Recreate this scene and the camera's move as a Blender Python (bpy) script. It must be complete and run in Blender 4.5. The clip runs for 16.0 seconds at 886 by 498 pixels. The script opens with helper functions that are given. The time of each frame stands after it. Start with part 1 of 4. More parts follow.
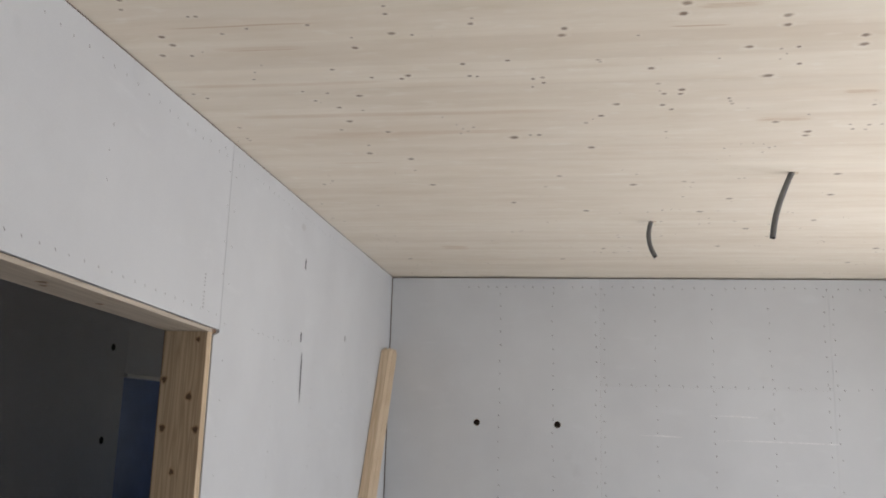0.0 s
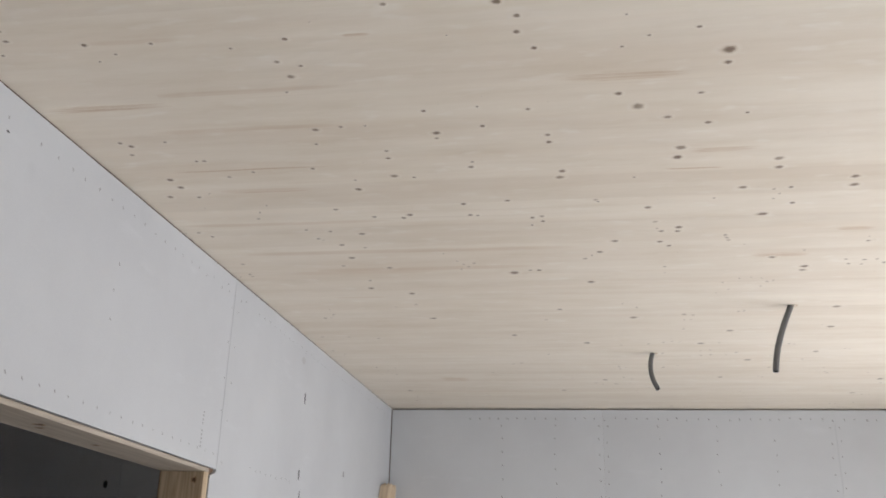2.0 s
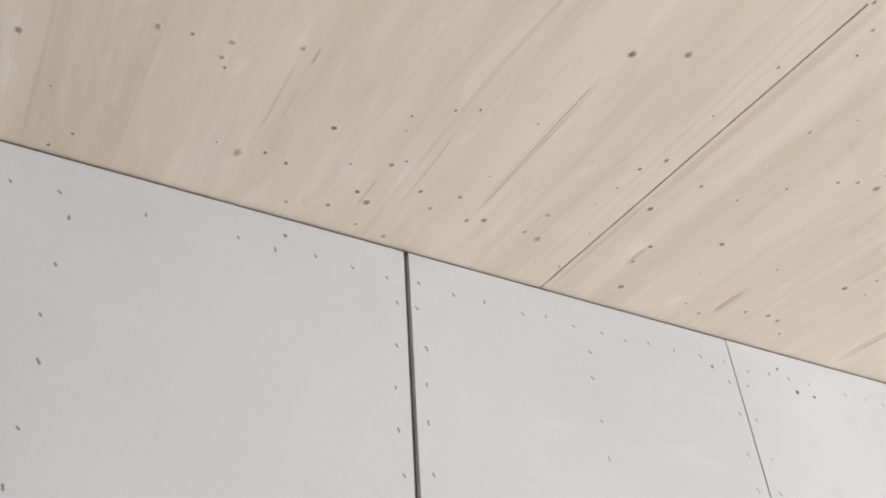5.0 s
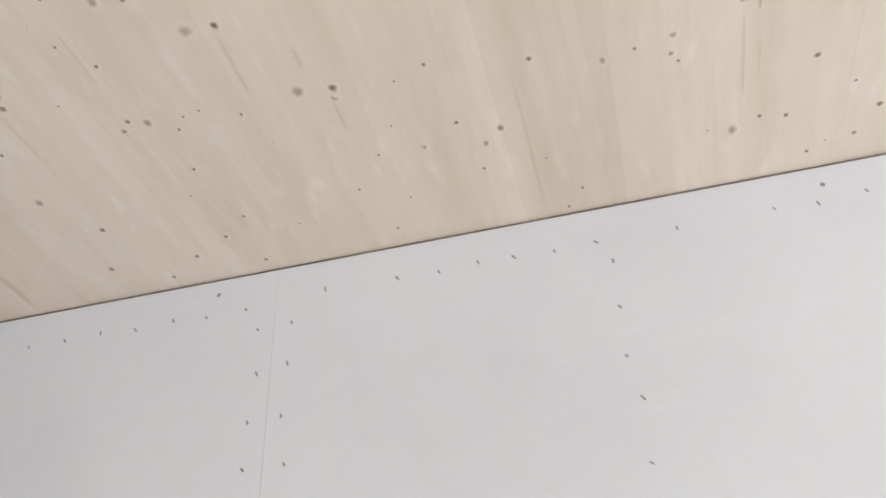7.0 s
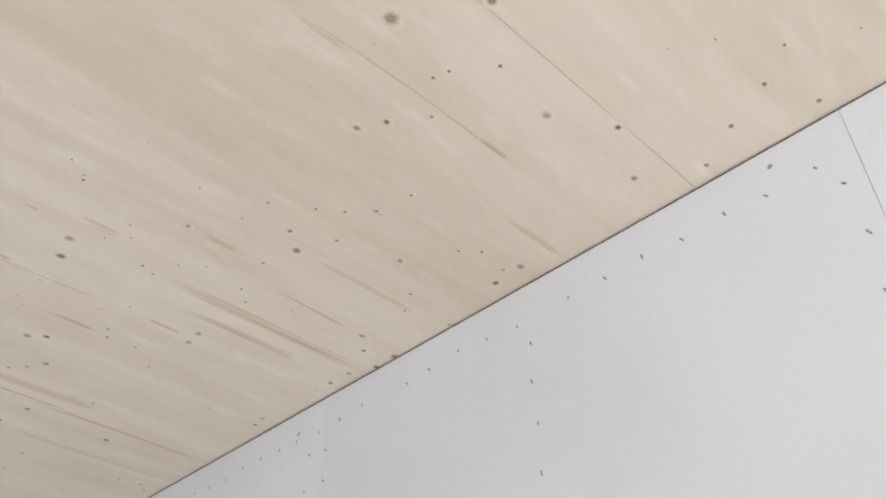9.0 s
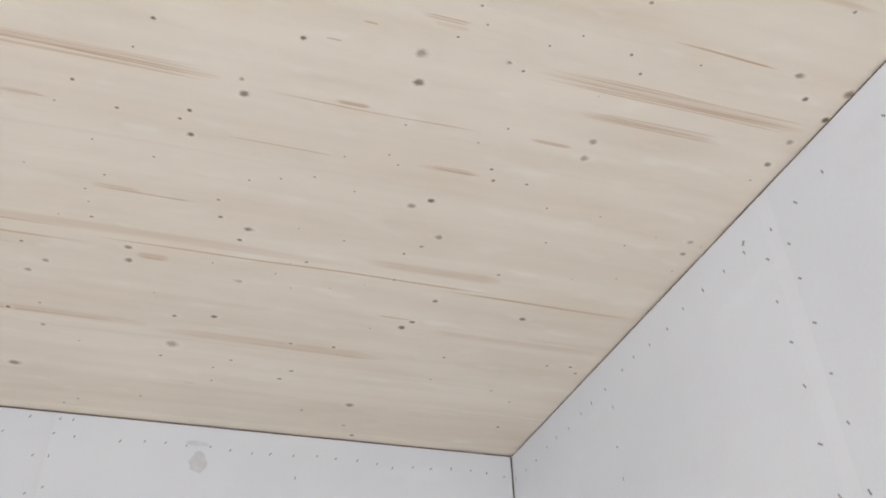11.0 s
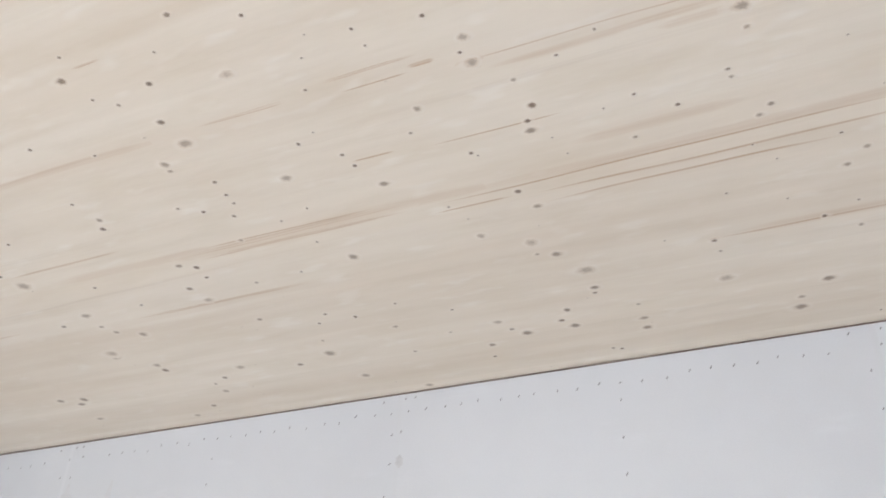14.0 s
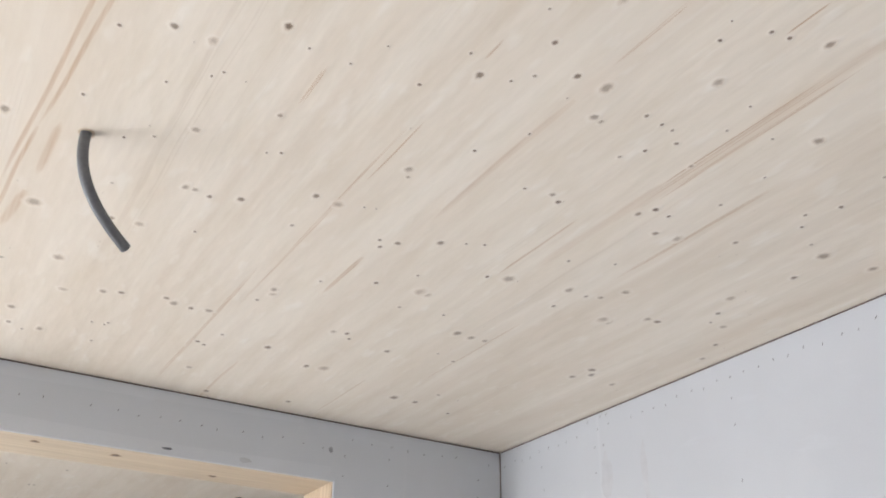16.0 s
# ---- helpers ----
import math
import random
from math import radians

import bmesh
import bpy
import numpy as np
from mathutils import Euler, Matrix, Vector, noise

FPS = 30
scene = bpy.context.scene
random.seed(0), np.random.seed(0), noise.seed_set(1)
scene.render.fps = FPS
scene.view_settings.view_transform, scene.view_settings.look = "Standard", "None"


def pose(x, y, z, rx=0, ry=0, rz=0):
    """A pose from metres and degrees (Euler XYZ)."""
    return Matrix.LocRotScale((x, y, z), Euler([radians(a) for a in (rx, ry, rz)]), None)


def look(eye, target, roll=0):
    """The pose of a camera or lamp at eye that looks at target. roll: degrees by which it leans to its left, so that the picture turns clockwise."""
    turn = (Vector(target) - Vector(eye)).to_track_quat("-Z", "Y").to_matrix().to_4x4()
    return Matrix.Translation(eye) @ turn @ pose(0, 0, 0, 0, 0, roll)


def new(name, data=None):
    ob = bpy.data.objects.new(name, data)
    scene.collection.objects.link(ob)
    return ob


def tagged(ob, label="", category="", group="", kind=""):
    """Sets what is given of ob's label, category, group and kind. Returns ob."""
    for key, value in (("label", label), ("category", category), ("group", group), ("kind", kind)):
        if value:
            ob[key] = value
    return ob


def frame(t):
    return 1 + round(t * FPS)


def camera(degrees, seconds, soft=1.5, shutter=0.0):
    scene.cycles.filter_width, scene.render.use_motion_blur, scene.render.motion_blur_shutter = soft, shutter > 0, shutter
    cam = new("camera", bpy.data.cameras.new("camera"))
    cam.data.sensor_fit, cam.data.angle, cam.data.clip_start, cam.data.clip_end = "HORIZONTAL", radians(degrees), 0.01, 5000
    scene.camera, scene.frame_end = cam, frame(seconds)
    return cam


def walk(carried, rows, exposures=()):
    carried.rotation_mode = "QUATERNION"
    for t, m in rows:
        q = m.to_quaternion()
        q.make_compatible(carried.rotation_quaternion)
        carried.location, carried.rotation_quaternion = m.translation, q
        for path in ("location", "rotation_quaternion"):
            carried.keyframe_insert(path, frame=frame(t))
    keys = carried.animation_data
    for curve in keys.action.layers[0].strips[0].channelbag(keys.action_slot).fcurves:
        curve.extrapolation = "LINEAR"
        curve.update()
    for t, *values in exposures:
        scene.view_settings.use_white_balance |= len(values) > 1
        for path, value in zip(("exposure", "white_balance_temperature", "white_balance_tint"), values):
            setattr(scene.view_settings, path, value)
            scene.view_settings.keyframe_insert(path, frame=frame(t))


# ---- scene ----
cam = camera(54.4, 16.0, soft=1.9)
PATH = [
    (0, (0.094, 0.458, 1.735), (-0.197, 2.397, 2.131), 1.7),
    (0.5, (0.089, 0.445, 1.74), (-0.209, 2.365, 2.213), 1.8),
    (1, (0.086, 0.43, 1.757), (-0.201, 2.323, 2.335), 1.7),
    (1.5, (0.086, 0.427, 1.767), (-0.186, 2.302, 2.408), 1.7),
    (2, (0.086, 0.437, 1.769), (-0.198, 2.298, 2.444), 1.5),
    (2.5, (0.082, 0.424, 1.775), (-0.278, 2.255, 2.494), 1.1),
    (3, (0.06, 0.393, 1.79), (-0.448, 2.157, 2.585), 0.3),
    (3.3, (0.037, 0.378, 1.81), (-0.585, 2.08, 2.657), -0.7),
    (3.5, (0.021, 0.362, 1.802), (-0.69, 2.008, 2.689), -1.3),
    (4, (-0.021, 0.323, 1.819), (-0.965, 1.794, 2.791), -3.2),
    (4.5, (-0.047, 0.304, 1.83), (-1.22, 1.523, 2.897), -4.7),
    (4.7, (-0.045, 0.302, 1.833), (-1.308, 1.386, 2.942), -4.7),
    (6.8, (-0.039, 0.412, 1.863), (-1.618, 0.186, 3.069), -3.6),
    (7, (-0.039, 0.361, 1.867), (-1.601, 0.016, 3.067), -3.1),
    (7.5, (-0.057, 0.262, 1.87), (-1.506, -0.375, 3.093), -2.2),
    (8, (-0.121, 0.191, 1.883), (-1.399, -0.677, 3.153), -1.0),
    (8.2, (-0.156, 0.152, 1.885), (-1.372, -0.789, 3.165), -0.8),
    (10.3, (-0.272, -0.344, 1.88), (-1.226, -1.674, 3.031), -2.4),
    (10.5, (-0.288, -0.384, 1.872), (-1.142, -1.78, 3.02), -2.4),
    (11, (-0.348, -0.478, 1.873), (-0.858, -2.02, 3.041), -1.8),
    (11.5, (-0.336, -0.527, 1.868), (-0.563, -2.137, 3.032), -0.4),
    (12, (-0.244, -0.554, 1.873), (-0.324, -2.186, 3.027), 0.1),
    (12.5, (-0.107, -0.561, 1.869), (-0.098, -2.194, 3.024), 0.2),
    (13, (-0.003, -0.562, 1.862), (0.143, -2.2, 3.0), 0.9),
    (13.5, (0.076, -0.565, 1.858), (0.478, -2.177, 2.971), 1.9),
    (14, (0.118, -0.629, 1.845), (0.84, -2.147, 2.929), 2.3),
    (14.5, (0.133, -0.7, 1.846), (1.148, -2.06, 2.903), 3.5),
    (15, (0.143, -0.721, 1.843), (1.378, -1.91, 2.873), 3.5),
    (15.5, (0.176, -0.704, 1.834), (1.557, -1.751, 2.832), 2.3),
    (16, (0.2, -0.662, 1.835), (1.69, -1.567, 2.815), 0.6),
]
walk(cam, [(t, look(eye, target, roll)) for t, eye, target, roll in PATH],
     exposures=[(0, 0.57, 6240, 10), (2.5, 0.72, 6100, 10), (3.5, 0.85, 6140, 10), (4.5, 1.21, 6320, 10), (7, 1.66, 6250, 10), (8.2, 1.84, 6230, 10), (10.5, 2.01, 6150, 10), (12, 2.10, 6050, 10), (13.5, 2.13, 5980, 10), (16, 2.05, 5920, 10)])

# ---- light ----
world = bpy.data.worlds.new("world")
scene.world = world
world.use_nodes = True
wn = world.node_tree.nodes
sky = wn.new("ShaderNodeTexSky")
sky.sky_type, sky.sun_disc = "NISHITA", False
sky.sun_elevation, sky.sun_rotation = radians(55), radians(90)
world.node_tree.links.new(sky.outputs["Color"], wn["Background"].inputs["Color"])
wn["Background"].inputs["Strength"].default_value = 0.05

sun_data = bpy.data.lights.new("sun", "SUN")
sun_data.energy, sun_data.angle, sun_data.color = 5.0, radians(0.5), (1.0, 0.97, 0.93)
sun = new("sun", sun_data)
sun.matrix_world = look((5, 0.6, 7.2), (0, 0, 0))

# daylight that falls in through the wide opening in the east wall
bay_data = bpy.data.lights.new("bay_daylight", "AREA")
bay_data.shape, bay_data.size, bay_data.size_y = "RECTANGLE", 4.2, 2.1
bay_data.energy, bay_data.color = 60, (0.97, 0.962, 0.98)
bay = new("bay_daylight", bay_data)
bay.matrix_world = look((3.5, 3.5, 1.15), (2.5, 3.3, 1.2))

# ---- sizes ----
W, E, S, N, H = -1.256, 3.023, -2.658, 6.876, 2.83
BOARD = 0.0125
WEST_BACK = W - 0.185
EAST_BACK = E + 0.25
DOOR_KNOTS_SIDE = [(-1.293, 2.018, 9), (-1.414, 1.865, 11), (-1.311, 1.805, 13), (-1.405, 1.687, 12), (-1.275, 1.685, 12), (-1.354, 1.53, 10), (-1.38, 1.33, 11)]
DOOR_KNOTS_OVER = [(-1.33, 2.60, 15), (-1.36, 2.65, 11), (-1.36, 2.95, 12)]
BAY_KNOTS = [(3.12, -1.20, 14), (3.20, -1.55, 12), (3.10, -0.95, 12), (3.18, 0.4, 15)]
DOOR = (1.885, 3.548, 2.0675)      # from, to, head of the opening in the west wall
BAY = (-1.93, 6.30, 2.612)         # the same for the wide opening in the east wall
HEAD_SLOPE = 0.0335              # rise of the door's head towards the south
PITCH = 0.1792                   # width of one ceiling lamella
SEAMS = (-0.467, 1.325)          # joints between the ceiling panels


# ---- materials ----
def material(name):
    m = bpy.data.materials.new(name)
    m.use_nodes = True
    return m, m.node_tree, m.node_tree.nodes["Principled BSDF"]


def node(tree, kind, **inputs):
    n = tree.nodes.new(kind)
    for key, value in inputs.items():
        n.inputs[key.replace("_", " ")].default_value = value
    return n


def math_node(tree, op, a, b=None, clamp=False):
    n = tree.nodes.new("ShaderNodeMath")
    n.operation, n.use_clamp = op, clamp
    for slot, value in ((0, a), (1, b)):
        if value is None:
            continue
        if isinstance(value, (int, float)):
            n.inputs[slot].default_value = value
        else:
            tree.links.new(value, n.inputs[slot])
    return n.outputs[0]


def coords(tree, scale=(1, 1, 1), source="Object"):
    tc = tree.nodes.new("ShaderNodeTexCoord")
    mp = tree.nodes.new("ShaderNodeMapping")
    mp.inputs["Scale"].default_value = scale
    tree.links.new(tc.outputs[source], mp.inputs["Vector"])
    return mp.outputs["Vector"]


def noise_at(tree, vector, scale, detail=3.0, rough=0.55):
    n = node(tree, "ShaderNodeTexNoise", Scale=scale, Detail=detail, Roughness=rough)
    tree.links.new(vector, n.inputs["Vector"])
    return n.outputs["Fac"]


def ramp(tree, fac, stops):
    r = tree.nodes.new("ShaderNodeValToRGB")
    while len(r.color_ramp.elements) < len(stops):
        r.color_ramp.elements.new(0.5)
    for e, (pos, colour) in zip(r.color_ramp.elements, stops):
        e.position = pos
        e.color = (*colour, 1) if isinstance(colour, tuple) else (colour, colour, colour, 1)
    tree.links.new(fac, r.inputs["Fac"])
    return r.outputs["Color"]


def mix(tree, fac, a, b, mode="MIX"):
    n = tree.nodes.new("ShaderNodeMix")
    n.data_type, n.blend_type = "RGBA", mode
    for slot, value in ((0, fac), (6, a), (7, b)):
        if isinstance(value, (int, float)):
            n.inputs[slot].default_value = value
        elif isinstance(value, tuple):
            n.inputs[slot].default_value = (*value, 1)
        else:
            tree.links.new(value, n.inputs[slot])
    return n.outputs[2]


def bump(tree, height, bsdf, strength, distance=0.002):
    b = node(tree, "ShaderNodeBump", Strength=strength, Distance=distance)
    tree.links.new(height, b.inputs["Height"])
    tree.links.new(b.outputs["Normal"], bsdf.inputs["Normal"])


def attribute(tree, name):
    a = tree.nodes.new("ShaderNodeAttribute")
    a.attribute_name = name
    return a.outputs["Fac"]


def wander(tree, scale, along, reach=0.05):
    """Object coordinates whose lines along one axis sway from side to side, then scaled."""
    sway = tree.nodes.new("ShaderNodeTexNoise")
    sway.inputs["Scale"].default_value, sway.inputs["Detail"].default_value = 1.0, 2.0
    tree.links.new(coords(tree, tuple(1.6 if n == along else 5.0 for n in range(3))), sway.inputs["Vector"])
    off = tree.nodes.new("ShaderNodeVectorMath")
    off.operation = "MULTIPLY_ADD"
    tree.links.new(sway.outputs["Color"], off.inputs[0])
    off.inputs[1].default_value = tuple(0.0 if n == along else reach for n in range(3))
    tree.links.new(coords(tree), off.inputs[2])
    mp = tree.nodes.new("ShaderNodeMapping")
    mp.inputs["Scale"].default_value = scale
    tree.links.new(off.outputs["Vector"], mp.inputs["Vector"])
    return mp.outputs["Vector"]


def wood_colour(tree, along, pale, deep, grain_scale, grain_share, source="Object"):
    """Spruce: fine year rings drawn out along one axis over broad tone drifts."""
    def stretch(run, across):
        return tuple(run if n == along else across for n in range(3))
    fine = noise_at(tree, wander(tree, stretch(0.9, grain_scale), along), 1.0, 4.0, 0.6)
    rings = noise_at(tree, wander(tree, stretch(0.5, grain_scale * 0.22), along), 1.0, 3.0, 0.5)
    broad = noise_at(tree, coords(tree, stretch(0.8, 3.0), source), 1.0, 4.0, 0.6)
    a = math_node(tree, "MULTIPLY", fine, grain_share)
    b = math_node(tree, "MULTIPLY", rings, 0.34)
    c = math_node(tree, "MULTIPLY", broad, 0.48)
    total = math_node(tree, "ADD", math_node(tree, "ADD", a, b), c)
    return ramp(tree, total, [(0.30, deep), (0.52, pale), (0.75, tuple(min(1, v * 1.08) for v in pale))]), fine


def make_ceiling_wood():
    m, tree, bsdf = material("spruce_ceiling")
    base, fine = wood_colour(tree, 0, (0.833, 0.75, 0.637), (0.77, 0.673, 0.55), 95, 0.11)
    # soft clouding, and paler blisters
    cloud = noise_at(tree, coords(tree, (3.2, 15, 1)), 1.0, 4.0, 0.62)
    base = mix(tree, 1.0, base, ramp(tree, cloud, [(0.28, (0.945, 0.93, 0.90)), (0.50, (1.0, 1.0, 1.0)), (0.72, (1.03, 1.03, 1.035))]), "MULTIPLY")
    blister = noise_at(tree, coords(tree, (9, 26, 1)), 1.0, 2.0, 0.5)
    base = mix(tree, ramp(tree, blister, [(0.60, 0.0), (0.74, 0.42)]), base, (0.92, 0.865, 0.785))
    # broad bands of darker, pinker summer wood that fade in and out along the boards
    band = noise_at(tree, wander(tree, (0.35, 9, 1), 0), 1.0, 2.0, 0.5)
    base = mix(tree, ramp(tree, band, [(0.50, 0.0), (0.58, 0.13), (0.68, 0.17), (0.72, 0.0)]), base, (0.66, 0.53, 0.395))
    # tone of each lamella
    xyz = tree.nodes.new("ShaderNodeSeparateXYZ")
    tree.links.new(coords(tree), xyz.inputs[0])
    lane = math_node(tree, "FLOOR", math_node(tree, "DIVIDE", math_node(tree, "SUBTRACT", xyz.outputs["Y"], SEAMS[0]), PITCH))
    white = tree.nodes.new("ShaderNodeTexWhiteNoise")
    white.noise_dimensions = "1D"
    tree.links.new(lane, white.inputs["W"])
    tone = ramp(tree, white.outputs["Value"], [(0.0, (0.955, 0.945, 0.93)), (0.5, (1.0, 1.0, 1.0)), (1.0, (1.01, 1.01, 1.005))])
    base = mix(tree, 1.0, base, tone, "MULTIPLY")
    # thin dark grain lines that come and go
    lines = noise_at(tree, wander(tree, (0.3, 60, 1), 0), 1.0, 2.0, 0.4)
    where = noise_at(tree, coords(tree, (0.5, 3.5, 1)), 1.0, 2.0, 0.5)
    lined = math_node(tree, "MULTIPLY", ramp(tree, lines, [(0.60, 0.0), (0.66, 1.0), (0.72, 0.0)]),
                      ramp(tree, where, [(0.54, 0.0), (0.72, 0.28)]))
    base = mix(tree, lined, base, (0.50, 0.39, 0.28))
    # summer wood and resin, and painted shading along one panel joint
    streak = attribute(tree, "streak")
    thread = noise_at(tree, wander(tree, (1.2, 210, 1), 0, 0.02), 1.0, 2.0, 0.6)
    torn = noise_at(tree, wander(tree, (5, 45, 1), 0, 0.03), 1.0, 3.0, 0.6)
    drawn = math_node(tree, "MULTIPLY", streak, ramp(tree, thread, [(0.38, 0.85), (0.60, 1.45)]))
    drawn = math_node(tree, "MULTIPLY", drawn, ramp(tree, torn, [(0.32, 0.7), (0.55, 1.0)]), clamp=True)
    base = mix(tree, drawn, base, (0.575, 0.405, 0.26))
    # knots: a greyish brown ring round a dark heart, with ragged rims
    knot = attribute(tree, "knot")
    ragged = noise_at(tree, coords(tree, (160, 240, 1)), 1.0, 3.0, 0.6)
    depth = math_node(tree, "ADD", knot, math_node(tree, "MULTIPLY", math_node(tree, "SUBTRACT", ragged, 0.5), 0.35))
    depth = math_node(tree, "MULTIPLY", depth, ramp(tree, knot, [(0.0, 0.0), (0.10, 1.0)]))
    # pale halo: the gloss round each knot, put into the colour
    base = mix(tree, ramp(tree, knot, [(0.0, 0.0), (0.10, 0.2), (0.20, 0.14), (0.34, 0.0)]), base, (0.90, 0.845, 0.775))
    base = mix(tree, ramp(tree, depth, [(0.16, 0.0), (0.52, 0.50)]), base, (0.49, 0.375, 0.27))
    base = mix(tree, ramp(tree, depth, [(0.42, 0.0), (0.92, 0.9)]), base, (0.185, 0.125, 0.085))
    tree.links.new(base, bsdf.inputs["Base Color"])
    bsdf.inputs["Roughness"].default_value = 0.5
    bsdf.inputs["Specular IOR Level"].default_value = 0.4
    # planed face: raised grain, uneven swells, and a rise round each knot
    swell = math_node(tree, "ADD", math_node(tree, "MULTIPLY", blister, 1.6), math_node(tree, "MULTIPLY", cloud, 0.7))
    height = math_node(tree, "ADD", math_node(tree, "MULTIPLY", fine, 0.22), swell)
    height = math_node(tree, "SUBTRACT", height, math_node(tree, "MULTIPLY", ramp(tree, knot, [(0.0, 0.0), (0.2, 1.0), (0.6, 0.3)]), 0.35))
    bump(tree, height, bsdf, 0.6, 0.002)
    return m


def make_timber(name, along, pale, deep, grain=70):
    m, tree, bsdf = material(name)
    base, fine = wood_colour(tree, along, pale, deep, grain, 0.45)
    # drawn-out year rings
    scale = tuple(1.1 if n == along else 34.0 for n in range(3))
    rings = noise_at(tree, wander(tree, scale, along, 0.035), 1.0, 2.0, 0.45)
    base = mix(tree, ramp(tree, rings, [(0.40, 0.0), (0.47, 0.55), (0.52, 0.05), (0.58, 0.5), (0.64, 0.0)]), base, deep)
    knot = attribute(tree, "knot")
    ragged = noise_at(tree, coords(tree, (70, 70, 70)), 1.0, 3.0, 0.6)
    depth = math_node(tree, "MULTIPLY", knot, math_node(tree, "ADD", ragged, 0.55))
    base = mix(tree, ramp(tree, depth, [(0.10, 0.0), (0.42, 0.7)]), base, (0.33, 0.19, 0.095))
    base = mix(tree, ramp(tree, depth, [(0.40, 0.0), (0.75, 0.9)]), base, (0.085, 0.05, 0.03))
    tree.links.new(base, bsdf.inputs["Base Color"])
    bsdf.inputs["Roughness"].default_value = 0.7
    bump(tree, fine, bsdf, 0.2, 0.001)
    return m


def make_gypsum(name, light, dark):
    m, tree, bsdf = material(name)
    v = coords(tree)
    info = tree.nodes.new("ShaderNodeObjectInfo")
    broad = noise_at(tree, v, 1.3, 4.0, 0.6)
    flecks = noise_at(tree, v, 260.0, 2.0, 0.6)
    wiped = noise_at(tree, coords(tree, (1.2, 1.2, 5.0)), 2.2, 4.0, 0.65)
    base = ramp(tree, broad, [(0.35, dark), (0.65, light)])
    base = mix(tree, math_node(tree, "MULTIPLY", ramp(tree, wiped, [(0.60, 0.0), (0.78, 1.0)]), 0.42), base, tuple(min(0.95, c * 1.10) for c in light))
    smudge = noise_at(tree, v, 3.4, 3.0, 0.6)
    base = mix(tree, math_node(tree, "MULTIPLY", ramp(tree, smudge, [(0.66, 0.0), (0.78, 1.0)]), 0.16), base, tuple(c * 0.62 for c in dark))
    base = mix(tree, 0.035, base, ramp(tree, flecks, [(0.3, 0.25), (0.7, 0.95)]), "OVERLAY")
    base = mix(tree, 1.0, base, ramp(tree, info.outputs["Random"], [(0.0, 0.965), (1.0, 1.02)]), "MULTIPLY")
    tree.links.new(base, bsdf.inputs["Base Color"])
    bsdf.inputs["Roughness"].default_value = 0.72
    bsdf.inputs["Specular IOR Level"].default_value = 0.35
    bump(tree, flecks, bsdf, 0.06, 0.0006)
    return m


def make_plain(name, colour, rough=0.6, grain=40.0, spread=0.12, metal=0.0):
    m, tree, bsdf = material(name)
    n = noise_at(tree, coords(tree), grain, 3.0, 0.6)
    base = ramp(tree, n, [(0.3, tuple(c * (1 - spread) for c in colour)), (0.7, tuple(min(1, c * (1 + spread)) for c in colour))])
    tree.links.new(base, bsdf.inputs["Base Color"])
    bsdf.inputs["Roughness"].default_value = rough
    bsdf.inputs["Metallic"].default_value = metal
    return m


SPRUCE = make_ceiling_wood()
GYPSUM = make_gypsum("gypsum_fibre_board", (0.594, 0.605, 0.624), (0.551, 0.560, 0.580))
TIMBER_Z = make_timber("timber_upright", 2, (0.56, 0.44, 0.30), (0.27, 0.18, 0.105), 30)
# west lintel: spruce greyed and darkened for the shade on its underside
TIMBER_Y_SHADED = make_timber("timber_level_shaded", 1, (0.46, 0.40, 0.33), (0.27, 0.22, 0.17), 40)
TIMBER_PALE = make_timber("timber_pale", 2, (0.66, 0.53, 0.38), (0.42, 0.29, 0.17), 45)
TIMBER_CREAM = make_timber("timber_cream", 1, (0.64, 0.53, 0.39), (0.52, 0.41, 0.28))
# dark brown that stands for the shade in the slit under the ceiling
SLIT_SHADE = make_plain("slit_shade", (0.10, 0.058, 0.046), 0.9, 60, 0.3)
STUD = make_plain("stud_in_shade", (0.20, 0.13, 0.085), 0.85, 30)
STAPLE = make_plain("staple_dent", (0.22, 0.217, 0.22), 0.6, 60, 0.3)
RUBBER = make_plain("conduit_plastic", (0.12, 0.12, 0.122), 0.5, 120, 0.15)
# near-black that paints the shade inside pipe ends and boxes
HOLLOW_SHADE = make_plain("hollow_shade", (0.012, 0.012, 0.012), 0.9)
SCREED = make_plain("cement_screed", (0.52, 0.51, 0.49), 0.85, 6.0, 0.16)
BLUE = make_plain("blue_film", (0.12, 0.18, 0.37), 0.4, 3.0, 0.2)
WHITE = make_plain("white_edge", (0.86, 0.85, 0.83), 0.6)
SCUFF = make_plain("dark_scuff", (0.10, 0.10, 0.11), 0.8, 90, 0.5)
PLASTER = make_plain("filler_dab", (0.50, 0.50, 0.51), 0.9, 25, 0.12)
PRINT = make_plain("grey_print", (0.30, 0.30, 0.31), 0.8)
SOIL = make_plain("trodden_ground", (0.30, 0.27, 0.22), 0.95, 2.0, 0.25)


# ---- building blocks ----
def box(bm, x0, x1, y0, y1, z0, z1, mat=0):
    v = [bm.verts.new((x, y, z)) for x in (x0, x1) for y in (y0, y1) for z in (z0, z1)]
    for q in ((0, 1, 3, 2), (4, 6, 7, 5), (0, 4, 5, 1), (2, 3, 7, 6), (0, 2, 6, 4), (1, 5, 7, 3)):
        bm.faces.new([v[n] for n in q]).material_index = mat


